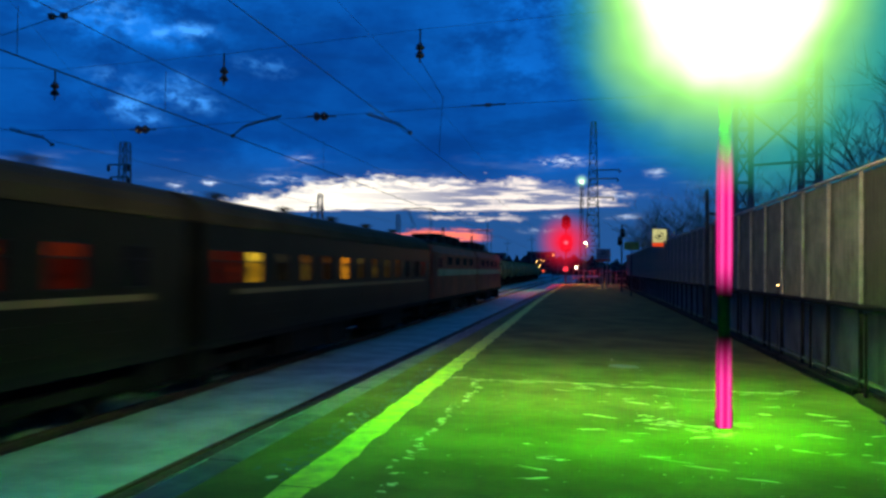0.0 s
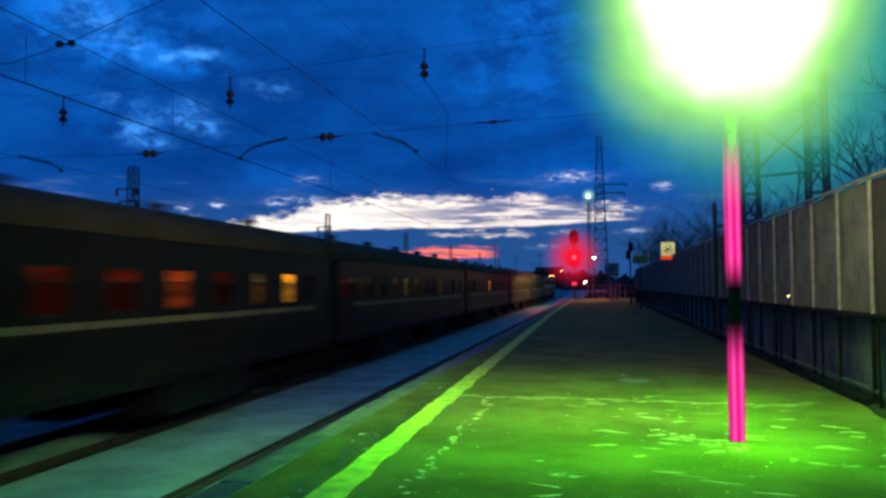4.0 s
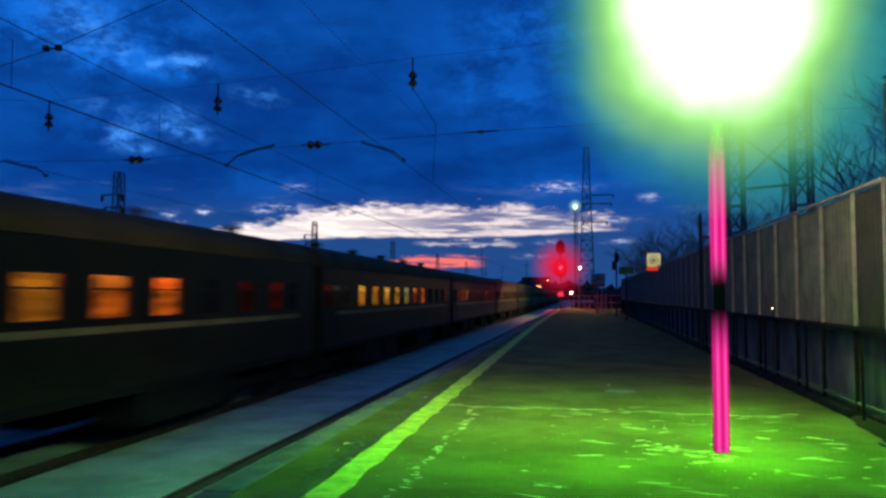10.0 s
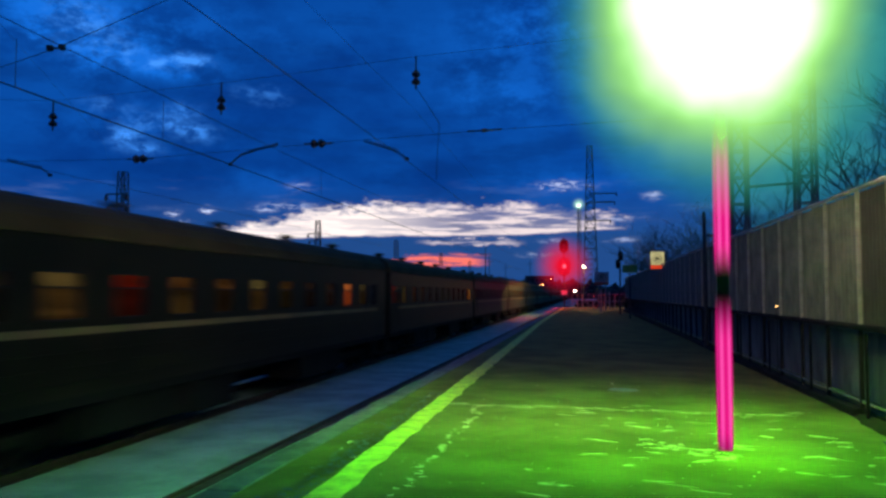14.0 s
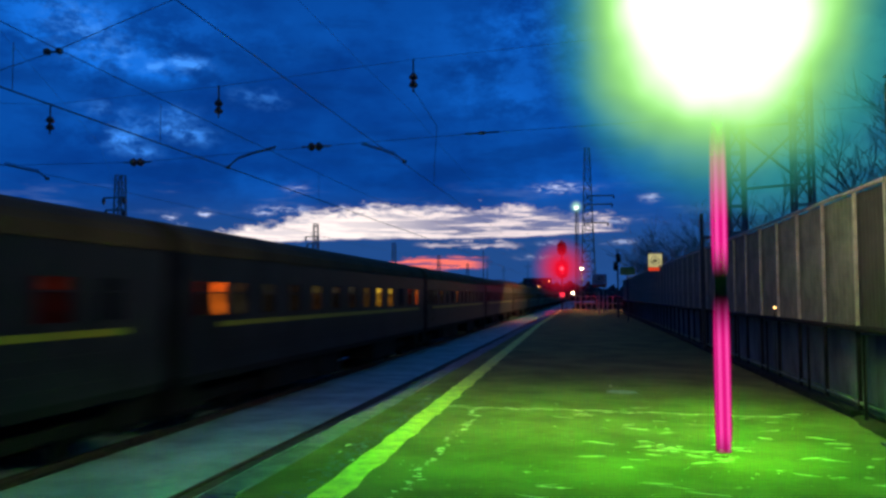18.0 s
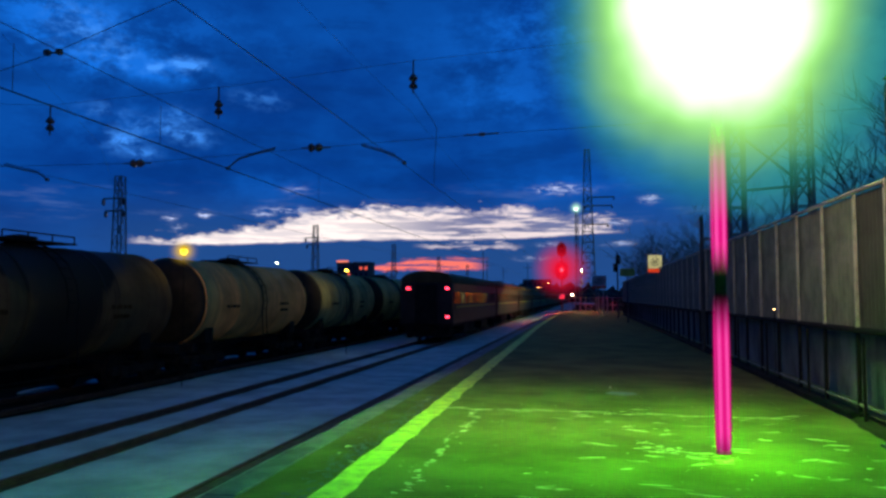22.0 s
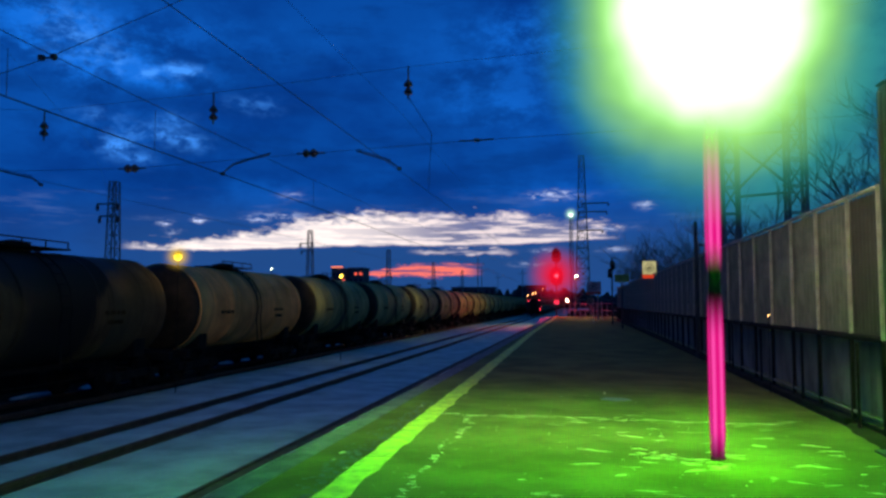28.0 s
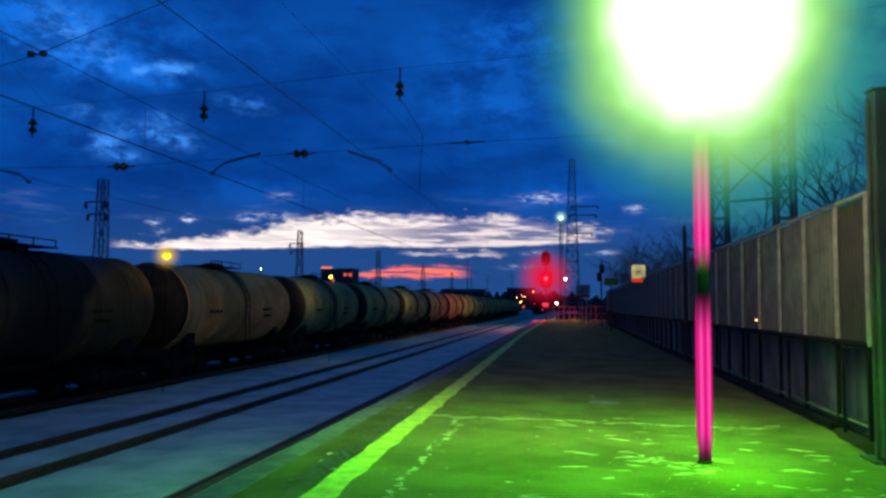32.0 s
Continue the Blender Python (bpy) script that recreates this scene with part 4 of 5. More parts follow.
def masts():
    for y, h in ((52, 11.6), (94.5, 11.9), (136, 12.2), (180, 12.2), (226, 12.2)):
        lattice("catenary_mast", "dark lattice catenary mast with short crossarms beyond the tank wagons", (-33, y, -0.05), h, 0.95, 0.5,
                ((h - 1.6, -1.3, 0.3), (h - 2.5, -1.1, 0.3)) if y < 100 else ((h * 0.62, -1.2, 0.6),), 12, 0.055)
    lattice("floodlight_mast", "tall dark lattice mast beyond the platform end", (0.75, 130, -0.05), 26.8, 2.6, 0.75, ((17.6, -0.5, 3.9), (14.6, -0.5, 3.2), (19.0, 0, 4.2)), 16, 0.09, brace=0.05)
    lattice("catenary_mast", "slender lattice mast beside the floodlight", (-1.0, 129, -0.05), 17.2, 0.7, 0.5, (), 14, 0.05)
    for x in (-34.0, 7.9):  # carry the cross-span
        lattice("span_mast", "dark lattice mast that carries the cross-span", (x, SPAN, -0.05), 14, 0.8, 0.45, (), 12, 0.05)
    # portal behind the fence
    lattice("lattice_tower", "dark lattice tower of a steel portal behind the fence", (6.05, 33, -0.05), 17, 0.62, 0.55, (), 16, 0.06, brace=0.035)
    lattice("lattice_tower", "dark lattice tower of a steel portal behind the fence", (8.55, 33, -0.05), 17, 0.70, 0.60, (), 16, 0.07, brace=0.035)
    frame_ob = thing("portal_bracing", "crossed steel braces between two portal legs", "bracing", at=(6.05, 33, 0))
    for a, b in (((0.2, 7.0), (2.4, 7.15)), ((0.2, 7.2), (2.4, 9.4)), ((0.2, 9.2), (2.4, 7.3)), ((0.2, 9.5), (2.4, 9.6)), ((0.2, 9.7), (2.4, 12.0)), ((0.2, 12.0), (2.4, 9.8))):
        part("brace", Geo().tube([(a[0], 0, a[1]), (b[0], 0, b[1])], 0.055, 5), MAST, frame_ob)
    for y, x, h in ((175, -22, 13), (215, -26, 13), (260, -18, 14), (300, -30, 14), (330, -12, 15)):
        m = thing("far_mast", "thin far mast against the dusk sky", "mast", "far masts", at=(x, y, -0.05))
        part("shaft", Geo().tube([(0, 0, 0), (0, 0, h)], 0.14, 6, 0.09), MAST, m)
        part("crossarm", Geo().tube([(-1.4, 0, h - 1.5), (1.4, 0, h - 1.5)], 0.07, 5), MAST, m)


masts()


# ---- lights, signal and signs ----
def bowl(radius):
    """A half globe that bulges towards -y."""
    return Geo().lathe((0, 0, 0), "y", [(-radius * math.cos(radians(a)), max(0.005, radius * math.sin(radians(a)))) for a in (0, 6, 14, 22, 30, 40, 50, 60, 70, 80, 89)], 32)


def signal():
    s = thing("railway_signal", "tall mast signal showing one bright red light", "signal", at=(-2.42, 90, 0))
    part("mast", Geo().tube([(0, 0.25, 0), (0, 0.25, 9.0)], 0.10, 10), STEEL, s)
    for z, h, w in ((8.1, 1.55, 0.5), (5.75, 2.0, 0.7)):
        outline = [(w * c, z + m * (h / 2 - w) + w * s) for m, a0 in ((1, 0), (-1, 180)) for c, s in ((math.cos(radians(a0 + 15 * q)), math.sin(radians(a0 + 15 * q))) for q in range(13))]
        head = part("signal_head", Geo().prism(outline, -0.12, 0.14), CARUNDER, s, "black signal head with a broad rounded board")
        for dz in (-0.5, 0.1, 0.65):
            part("hood", Geo().lathe((0, -0.12, z + dz), "y", [(0, 0.17), (-0.22, 0.18), (-0.22, 0.165), (-0.02, 0.15)], 12), STEEL, head)
    part("red_lens", Geo().lathe((0, -0.13, 5.85), "y", [(0, 0.20), (-0.06, 0.19), (-0.11, 0.12), (-0.13, 0.02)], 14), REDLENS, s, "glowing red lens")
    # Bowl added round the red lens to carry its glare.
    glare = part("hood_glass", bowl(3.95), REDGLARE, s, "red signal glare put into a bowl", smooth=True)
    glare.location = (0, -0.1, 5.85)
    part("ladder", Geo().tube([(0.3, 0.3, 0), (0.3, 0.3, 8.5)], 0.025, 5).tube([(0.55, 0.3, 0), (0.55, 0.3, 8.5)], 0.025, 5), STEEL, s)
    part("number_plate", Geo().box(-0.3, -0.02, 2.6, 0.3, 0.02, 3.1), SIGNFACE, s)


def red_light():
    data = bpy.data.lights.new("signal_glow", "POINT")
    data.energy, data.color, data.shadow_soft_size = 1600, (1.0, 0.02, 0.06), 0.15
    new("signal_glow", data).location = (-2.42, 88.6, 5.85)


def small_lamp(name, label, at, z0, mat, r=0.18, group="", post=0.035, glare_mat=None, reach=0.0):
    p = thing(name, label, "street lamp", group, at=(at[0], at[1], z0))
    part("post", Geo().tube([(0, 0, 0), (0, 0, at[2] - z0)], post, 8), CARUNDER, p)
    part("hood", Geo().lathe((0, 0, at[2] - z0), "z", [(0.1 * r, r * 1.2), (0.6 * r, r * 0.6), (0.8 * r, 0.1 * r)], 16), STEEL, p)
    part("bulb", Geo().lathe((0, -0.2 * r, at[2] - z0), "z", [(-1.6 * r, 0.1 * r), (-1.4 * r, 0.6 * r), (-0.8 * r, r), (-0.3 * r, 0.9 * r), (0.0, 0.5 * r)], 16), mat, p, "glowing bulb", smooth=True)
    if glare_mat:
        # Added bowl holds the lamp's glare and is turned to face the camera.
        part("lantern_glass", bowl(reach), glare_mat, p, "lamp glare put into a bowl", smooth=True).matrix_local = pose(0, -0.3 * r, at[2] - z0 - 0.8 * r, 0, 0, math.degrees(math.atan2(-at[0], at[1])))
    return p


def sign(name, label, at, w, h, face, legs=0.0):
    s = thing(name, label, "sign", at=at)
    part("board", Geo().box(-w / 2, -0.02, 0, w / 2, 0.02, h, 0.01), PALEGLOW if face else WEATHERED, s)
    part("red_band", Geo().box(-w / 2, -0.026, -0.3 * h, w / 2, 0.02, -0.01), REDBANDGLOW if face else SIGNRED, s, "red band below the board")
    ring = Geo()
    pts = [(0.30 * w * math.cos(a), -0.03, h / 2 + 0.30 * h * math.sin(a)) for a in (2 * math.pi * k / 20 for k in range(21))]
    part("ring", ring.tube(pts, 0.025 * w, 5), SIGNDARK, s)
    part("pictogram", Geo().box(-0.12 * w, -0.032, 0.36 * h, -0.02 * w, -0.022, 0.64 * h).box(0.02 * w, -0.032, 0.40 * h, 0.14 * w, -0.022, 0.52 * h), SIGNDARK, s)
    part("slash", Geo().tube([(-0.2 * w, -0.03, 0.3 * h), (0.2 * w, -0.03, 0.7 * h)], 0.02 * w, 5), SIGNDARK, s)
    if legs:
        for x in (-0.3 * w, 0.3 * w):
            part("leg", Geo().tube([(x, 0.05, -legs), (x, 0.05, h)], 0.04, 6), STEEL, s)
    else:
        part("bracket", Geo().tube([(0.3 * w, 0.03, 0.3 * h), (0.9 * w, 0.3, 0.3 * h)], 0.025, 6), STEEL, s)


def backing_wall():
    # Black wall added to close the bright gaps under the wagons.
    wall = Geo()
    for k in range(36):
        wall.box(-17.4, -20 + 6 * k, -0.1, -17.1, -14.02 + 6 * k, 1.6, 0.02)
    solid("wall_west", wall, CARUNDER, "low black wall added to darken the gaps under the tank wagons", kind="structure")


backing_wall()


def shade_bed():
    # Dark sheet laid over the snow in place of the wagons' shade.
    bed = Geo()
    rnd = random.Random(4)
    for k in range(90):
        y = -20 + 2.5 * k
        bed.v += [(-17.1, y, 0.03), (-13.1 + rnd.uniform(-0.12, 0.12), y, 0.03)]
    bed.f = [(2 * k, 2 * k + 1, 2 * k + 3, 2 * k + 2) for k in range(89)]
    solid("ballast", bed, DARKGROUND, "dark sheet for the shade under the tank wagons", kind="structure")
    heaps = Geo()
    for x, y, w, d in ((-15.9, 21.2, 0.25, 1.1), (-15.75, 23.8, 0.25, 0.6), (-16.0, 28.8, 0.3, 0.65), (-15.9, 34.3, 0.3, 0.75), (-15.8, 36.3, 0.3, 0.6), (-15.9, 38.1, 0.25, 0.45), (-16.2, 43.4, 0.3, 0.6), (-15.8, 48.9, 0.35, 0.7), (-15.5, 50.4, 0.35, 0.7), (-16.4, 67.3, 0.4, 1.2)):
        i, m = len(heaps.v), 12  # snow placed to fit the camera's view between the wheels
        for z, q in ((0.03, 1.0), (0.09, 0.8), (0.11, 0.4)):
            heaps.v += [(x + w * q * rnd.uniform(0.8, 1.1) * math.cos(2 * math.pi * c / m), y + d * q * rnd.uniform(0.85, 1.1) * math.sin(2 * math.pi * c / m), z) for c in range(m)]
        for r in range(2):
            heaps.f += [(i + r * m + c, i + r * m + (c + 1) % m, i + (r + 1) * m + (c + 1) % m, i + (r + 1) * m + c) for c in range(m)]
        heaps.f.append(tuple(i + 2 * m + c for c in range(m)))
    solid("snow_patches", heaps, SNOW, "small patches of snow under the tank wagons, placed to the camera's view", "snow", kind="stuff")
    puddle, m = Geo(), 22
    puddle.v = [(0.60 + 0.26 * rnd.uniform(0.75, 1.1) * math.cos(2 * math.pi * k / m), 13.3 + 0.26 * rnd.uniform(0.6, 1.1) * math.sin(2 * math.pi * k / m), PLAT + 0.005) for k in range(m)]
    puddle.f = [tuple(range(m))]
    solid("puddle", puddle, WATER, "thin dark puddle reflecting the dusk sky", "puddle")
    # The scrap borrows the sign's glow to stand out on the asphalt.
    stone = Geo().lathe((0.43, 14.1, PLAT), "z", [(0, 0.018), (0.012, 0.02), (0.025, 0.012), (0.03, 0.003)], 8)
    solid("litter", stone, PALEGLOW, "small crumpled pale scrap made to glow on the asphalt", "litter")


shade_bed()


def end_of_platform():
    r = thing("end_railing", "grey pipe railing across the platform end", "railing", at=(0, 92, PLAT))
    for k in range(11):
        x = -1.6 + 0.6 * k
        part("post", Geo().tube([(x, 0, 0), (x, 0, 1.5)], 0.035, 6), POST, r)
    for z in (0.7, 1.5):
        part("rail", Geo().tube([(-1.6, 0, z), (4.4, 0, z)], 0.03, 6), POST, r)
    b = thing("snow_bank", "low heap of pale snow by the platform end", "snow", at=(-3.6, 91, 0))
    part("snow_crust", Geo().lathe((0, 0, 0), "z", [(0, 1.3), (0.5, 1.1), (1.0, 0.6), (1.2, 0.1)], 12), SNOW, b, smooth=True)


def post_signal():
    s = thing("post_signal", "small dark post signal standing by the fence", "signal", at=(2.48, 60, PLAT))
    part("post", Geo().tube([(0, 0, 0), (0, 0, 4.9)], 0.06, 8), STEEL, s)
    for z, x in ((4.35, 0.05), (3.75, -0.14)):
        h = part("signal_head", Geo().box(x - 0.17, -0.16, z - 0.32, x + 0.17, 0.1, z + 0.32, 0.05), CARUNDER, s, "black signal head")
        part("hood", Geo().lathe((x, -0.16, z + 0.1), "y", [(0, 0.11), (-0.18, 0.12), (-0.18, 0.10), (-0.02, 0.09)], 10), STEEL, h)
    b = thing("notice_board", "small faded yellow-green notice board on a post", "sign", at=(2.66, 50, PLAT))
    part("board", Geo().box(-0.45, -0.02, 2.86, 0.45, 0.02, 3.32, 0.01), NOTICE, b)
    part("post", Geo().tube([(0, 0.06, 0), (0, 0.06, 3.3)], 0.04, 8), STEEL, b)
    for k, (y, h) in enumerate(((66, 1.9), (72, 2.3), (78, 1.7))):
        p = thing("bollard_post", "thin pale post near the platform end", "post", "posts near the platform end", at=(1.2 + 0.5 * k, y, PLAT))
        part("shaft", Geo().tube([(0, 0, 0), (0, 0, h)], 0.05, 8), POST, p)
        part("cap", Geo().lathe((0, 0, h), "z", [(0, 0.06), (0.04, 0.06), (0.07, 0.02)], 8), POST, p)


signal(), red_light(), end_of_platform(), post_signal()
small_lamp("yard_lamp", "bright amber yard lamp on a thin post beside the tank wagons", (-12.45, 23.2, 4.31), -0.05, AMBER, 0.12, "yard lamps", 0.016, AMBERGLARE, 0.64)
small_lamp("yard_lamp", "amber yard lamp on a thin post between the tracks", (-11.45, 37.4, 4.14), -0.05, AMBER, 0.075, "yard lamps", 0.016)
# The first lifts the platform end; the last, with no lamp, brightens far wagons.
for x, y, z, watts in ((-0.25, 99.3, 5.9, 1800), (-12.2, 22.9, 3.9, 9), (-11.3, 37.1, 3.85, 30), (-11.3, 61.0, 3.9, 60)):
    yard = bpy.data.lights.new("yard_light", "POINT")
    yard.energy, yard.color, yard.shadow_soft_size = watts, (1.0, 0.78, 0.20), 0.1
    new("yard_light", yard).location = (x, y, z)
small_lamp("yard_lamp", "small pale yard lamp on a post behind the tank wagons", (-15.75, 60.2, 4.55), -0.05, PALEDOT, 0.045, "yard lamps", 0.02)
small_lamp("yard_lamp", "small pale yard lamp on a post behind the tank wagons", (-16.1, 40.0, 4.62), -0.05, PALEDOT, 0.032, "yard lamps", 0.02)
small_lamp("floodlight", "cool floodlight high on a thin mast", (-1.04, 126, 16.9), -0.05, FLOOD, 0.32, post=0.05, glare_mat=COOLGLARE, reach=1.55)
# The first of these is a low signal's light, kept pale throughout.
small_lamp("far_lamp", "small pale lamp far down the line", (-1.3, 95, 3.15), 0, PALEDOT, 0.12, "far lamps")
small_lamp("far_lamp", "small pale lamp far down the line", (-0.25, 100, 6.2), 0, PALEDOT, 0.13, "far lamps")
for x, y, z in ((-9.6, 170, 4.8), (-10.6, 168, 4.5), (-7.2, 168, 5.8), (-10.1, 172, 3.6), (-9.0, 170, 4.75)):
    small_lamp("far_lamp", "small warm lamp far down the line", (x, y, z), -0.05, WARMDOT, 0.09, "far lamps")
small_lamp("fence_lamp", "tiny orange light glowing at the fence", (3.26, 14.6, 2.56), PLAT, WARMDOT, 0.013, post=0.006)
sign("warning_sign", "cream no-crossing sign with a red band, made to glow, by the fence", (3.28, 38.0, 4.10), 0.62, 0.62, True)
sign("platform_end_sign", "weathered warning board on two legs at the platform end", (1.6, 84, 3.95), 1.45, 1.05, False, 2.7)


# ---- trees, woods and houses ----
def bare_tree(at, height, seed, lean=0.0, spread=0.55, levels=4):
    rnd = random.Random(seed)
    t = thing("tree", "bare winter tree with dark forked branches behind the fence", "tree", "bare trees", at=at)
    trunk, limbs, twigs = Geo(), Geo(), Geo()

    def grow(p, d, length, r, level):
        pts, q, dd = [p], p.copy(), d.copy()
        for _ in range(4):
            dd = (dd + Vector((rnd.uniform(-1, 1), rnd.uniform(-1, 1), rnd.uniform(-0.4, 0.7))) * 0.16).normalized()
            q = q + dd * length / 4
            pts.append(q.copy())
        (trunk if level == 0 else limbs if level < 3 else twigs).tube(pts, r, (8, 6, 4, 3, 3)[level], r * 0.55, caps=False)
        if level == levels:
            return
        for k in range(rnd.randint(3, 5) if level < 3 else rnd.randint(3, 4)):
            s = pts[rnd.choice((2, 3, 4, 4))]
            a = rnd.uniform(0, 2 * math.pi)
            out = Vector((math.cos(a), math.sin(a), 0))
            grow(s, (dd * (1 - spread * rnd.uniform(0.4, 1)) + out * spread + Vector((0, 0, 0.15))).normalized(), length * rnd.uniform(0.55, 0.8), r * 0.5, level + 1)

    grow(Vector((0, 0, 0)), Vector((lean, 0, 1)).normalized(), height * 0.36, height * 0.011, 0)
    part("trunk", trunk, BARK, t, smooth=True)
    i = len(limbs.v)
    limbs.v += twigs.v
    limbs.f += [tuple(i + k for k in q) for q in twigs.f]
    tagged(part("crown", limbs, TWIG, t, "crown of fine bare branches"), kind="stuff")


def trees():
    for k, (x, y, h) in enumerate(((12.3, 37, 14), (15.5, 42, 15), (13, 48, 14), (10.5, 60, 12), (12, 74, 13), (9.5, 84, 12), (14, 95, 15), (11, 108, 14), (17, 70, 16), (8.5, 120, 13), (8, 52, 9), (7.5, 58, 9), (8, 66, 10), (8.5, 45, 8), (9, 90, 11), (7.6, 98, 11), (13, 110, 12), (17, 118, 13), (20, 110, 14), (10, 76, 9), (11.5, 98, 11))):
        bare_tree((x, y, -0.05), h, 20 + k, 0.05 * (-1) ** k, levels=4)


def brush():
    for k, (x, y, h) in enumerate(((5.4, 42, 7.6), (6.6, 47, 8.4), (5.2, 52, 8.2), (7.2, 57, 9.4), (5.6, 63, 9.0), (6.8, 70, 9.8), (5.6, 78, 9.6))):
        bare_tree((x, y, -0.05), h, 60 + k, 0.08 * (-1) ** k, spread=0.72, levels=4)


def far_woods():
    """A ragged dark line of trees on the horizon."""
    rnd = random.Random(5)
    geo = Geo()
    for k in range(520):
        a = radians(rnd.uniform(-42, 26))
        d = rnd.uniform(420, 640)
        x, y = d * math.sin(a), d * math.cos(a)
        rise = 0.55 + 0.75 * noise.noise(Vector((math.degrees(a) * 0.16, 2.0, 0))) + (0.35 if a > radians(-8) else 0.0)
        h, w = max(3.0, 9.0 * rise + rnd.uniform(-2, 4)), rnd.uniform(3, 8)
        i = len(geo.v)
        n = 7
        for z, r in ((-0.1, 0.8), (0.35 * h, 1.0), (0.75 * h, 0.7), (h, 0.15)):
            geo.v += [(x + w * r * rnd.uniform(0.7, 1.2) * math.cos(2 * math.pi * s / n), y + w * r * math.sin(2 * math.pi * s / n), z * rnd.uniform(0.85, 1.1)) for s in range(n)]
        for r in range(3):
            geo.f += [(i + r * n + s, i + r * n + (s + 1) % n, i + (r + 1) * n + (s + 1) % n, i + (r + 1) * n + s) for s in range(n)]
    solid("far_woods", geo, FOREST, "dark ragged woods along the horizon", "woods", kind="stuff")


def house(at, w, d, h, seed, storeys, cols, lit=0.25, sign_band=False):
    rnd = random.Random(seed)
    b = thing("apartment_building", "dark far apartment block with a few lit windows", "building", "far buildings", at=at)
    part("wall", Geo().box(-w / 2, 0, 0, w / 2, d, h), HOUSE, b)
    part("roof", Geo().box(-w / 2 - 0.3, -0.3, h, w / 2 + 0.3, d + 0.3, h + 0.5), HOUSE, b)
    pane = {m.name: Geo().box(-0.7, -0.06, 0, 0.7, 0.02, 1.5).mesh("window", m) for m in (REDWIN, PANES["d"], PANES["m"])}
    for s in range(storeys):
        for c in range(cols):
            mat = (REDWIN if rnd.random() < 0.5 else PANES["m"]) if rnd.random() < lit else PANES["d"]
            part("window", pane[mat.name], None, b).location = (-w / 2 + w * (c + 0.5) / cols, 0, 1.2 + (h - 1.5) * s / storeys)
    if sign_band:
        part("roof_sign", Geo().box(-w / 2, -0.5, h + 0.6, -w / 2 + 6, -0.3, h + 1.5), glow("roof_sign_glow", (1.0, 0.25, 0.12), 1.0), b, "red glowing roof sign")


def houses():
    house((-119.2, 385, -0.1), 7.6, 12, 20.0, 1, 6, 3, 0.35, True)
    house((-111.2, 388, -0.1), 7.8, 12, 20.4, 2, 6, 3, 0.35)
    house((-62, 470, -0.1), 26, 12, 12, 3, 4, 8, 0.12)
    house((-30, 520, -0.1), 18, 12, 14, 4, 4, 6, 0.15)


trees(), brush(), far_woods(), houses()


# ---- rolling stock ----
def bogie(parent, y, z_axle=0.62, half=0.92, base=1.2, r=0.475):
    b = part("bogie", Geo().box(-1.05, y - base - 0.5, z_axle - 0.06, -0.88, y + base + 0.5, z_axle + 0.16, 0.03)
             .box(0.88, y - base - 0.5, z_axle - 0.06, 1.05, y + base + 0.5, z_axle + 0.16, 0.03)
             .box(-0.9, y - 0.2, z_axle - 0.05, 0.9, y + 0.2, z_axle + 0.25, 0.03), CARUNDER, parent)
    for s in (-base, base):
        for x in (-0.80, 0.68):
            g = Geo().lathe((x, y + s, 0.15 + r), "x", [(-0.01, r + 0.03), (0.02, r + 0.03), (0.03, r), (0.12, r), (0.12, r - 0.08), (0.06, r - 0.1), (0.06, 0.12), (0.16, 0.1)], 20)
            part("wheel", g, CARUNDER, b)
        part("axle", Geo().tube([(-0.9, y + s, 0.15 + r), (0.9, y + s, 0.15 + r)], 0.08, 8), CARUNDER, b)
        for x in (-0.98, 0.98):
            part("axle_box", Geo().box(x - 0.13, y + s - 0.16, 0.46, x + 0.13, y + s + 0.16, 0.80, 0.03), CARUNDER, b)
    return b


CAR_LEN = 23.56
WIN_W = [0.24, 0.28, 0.36] + [0.37] * 10 + [0.30]


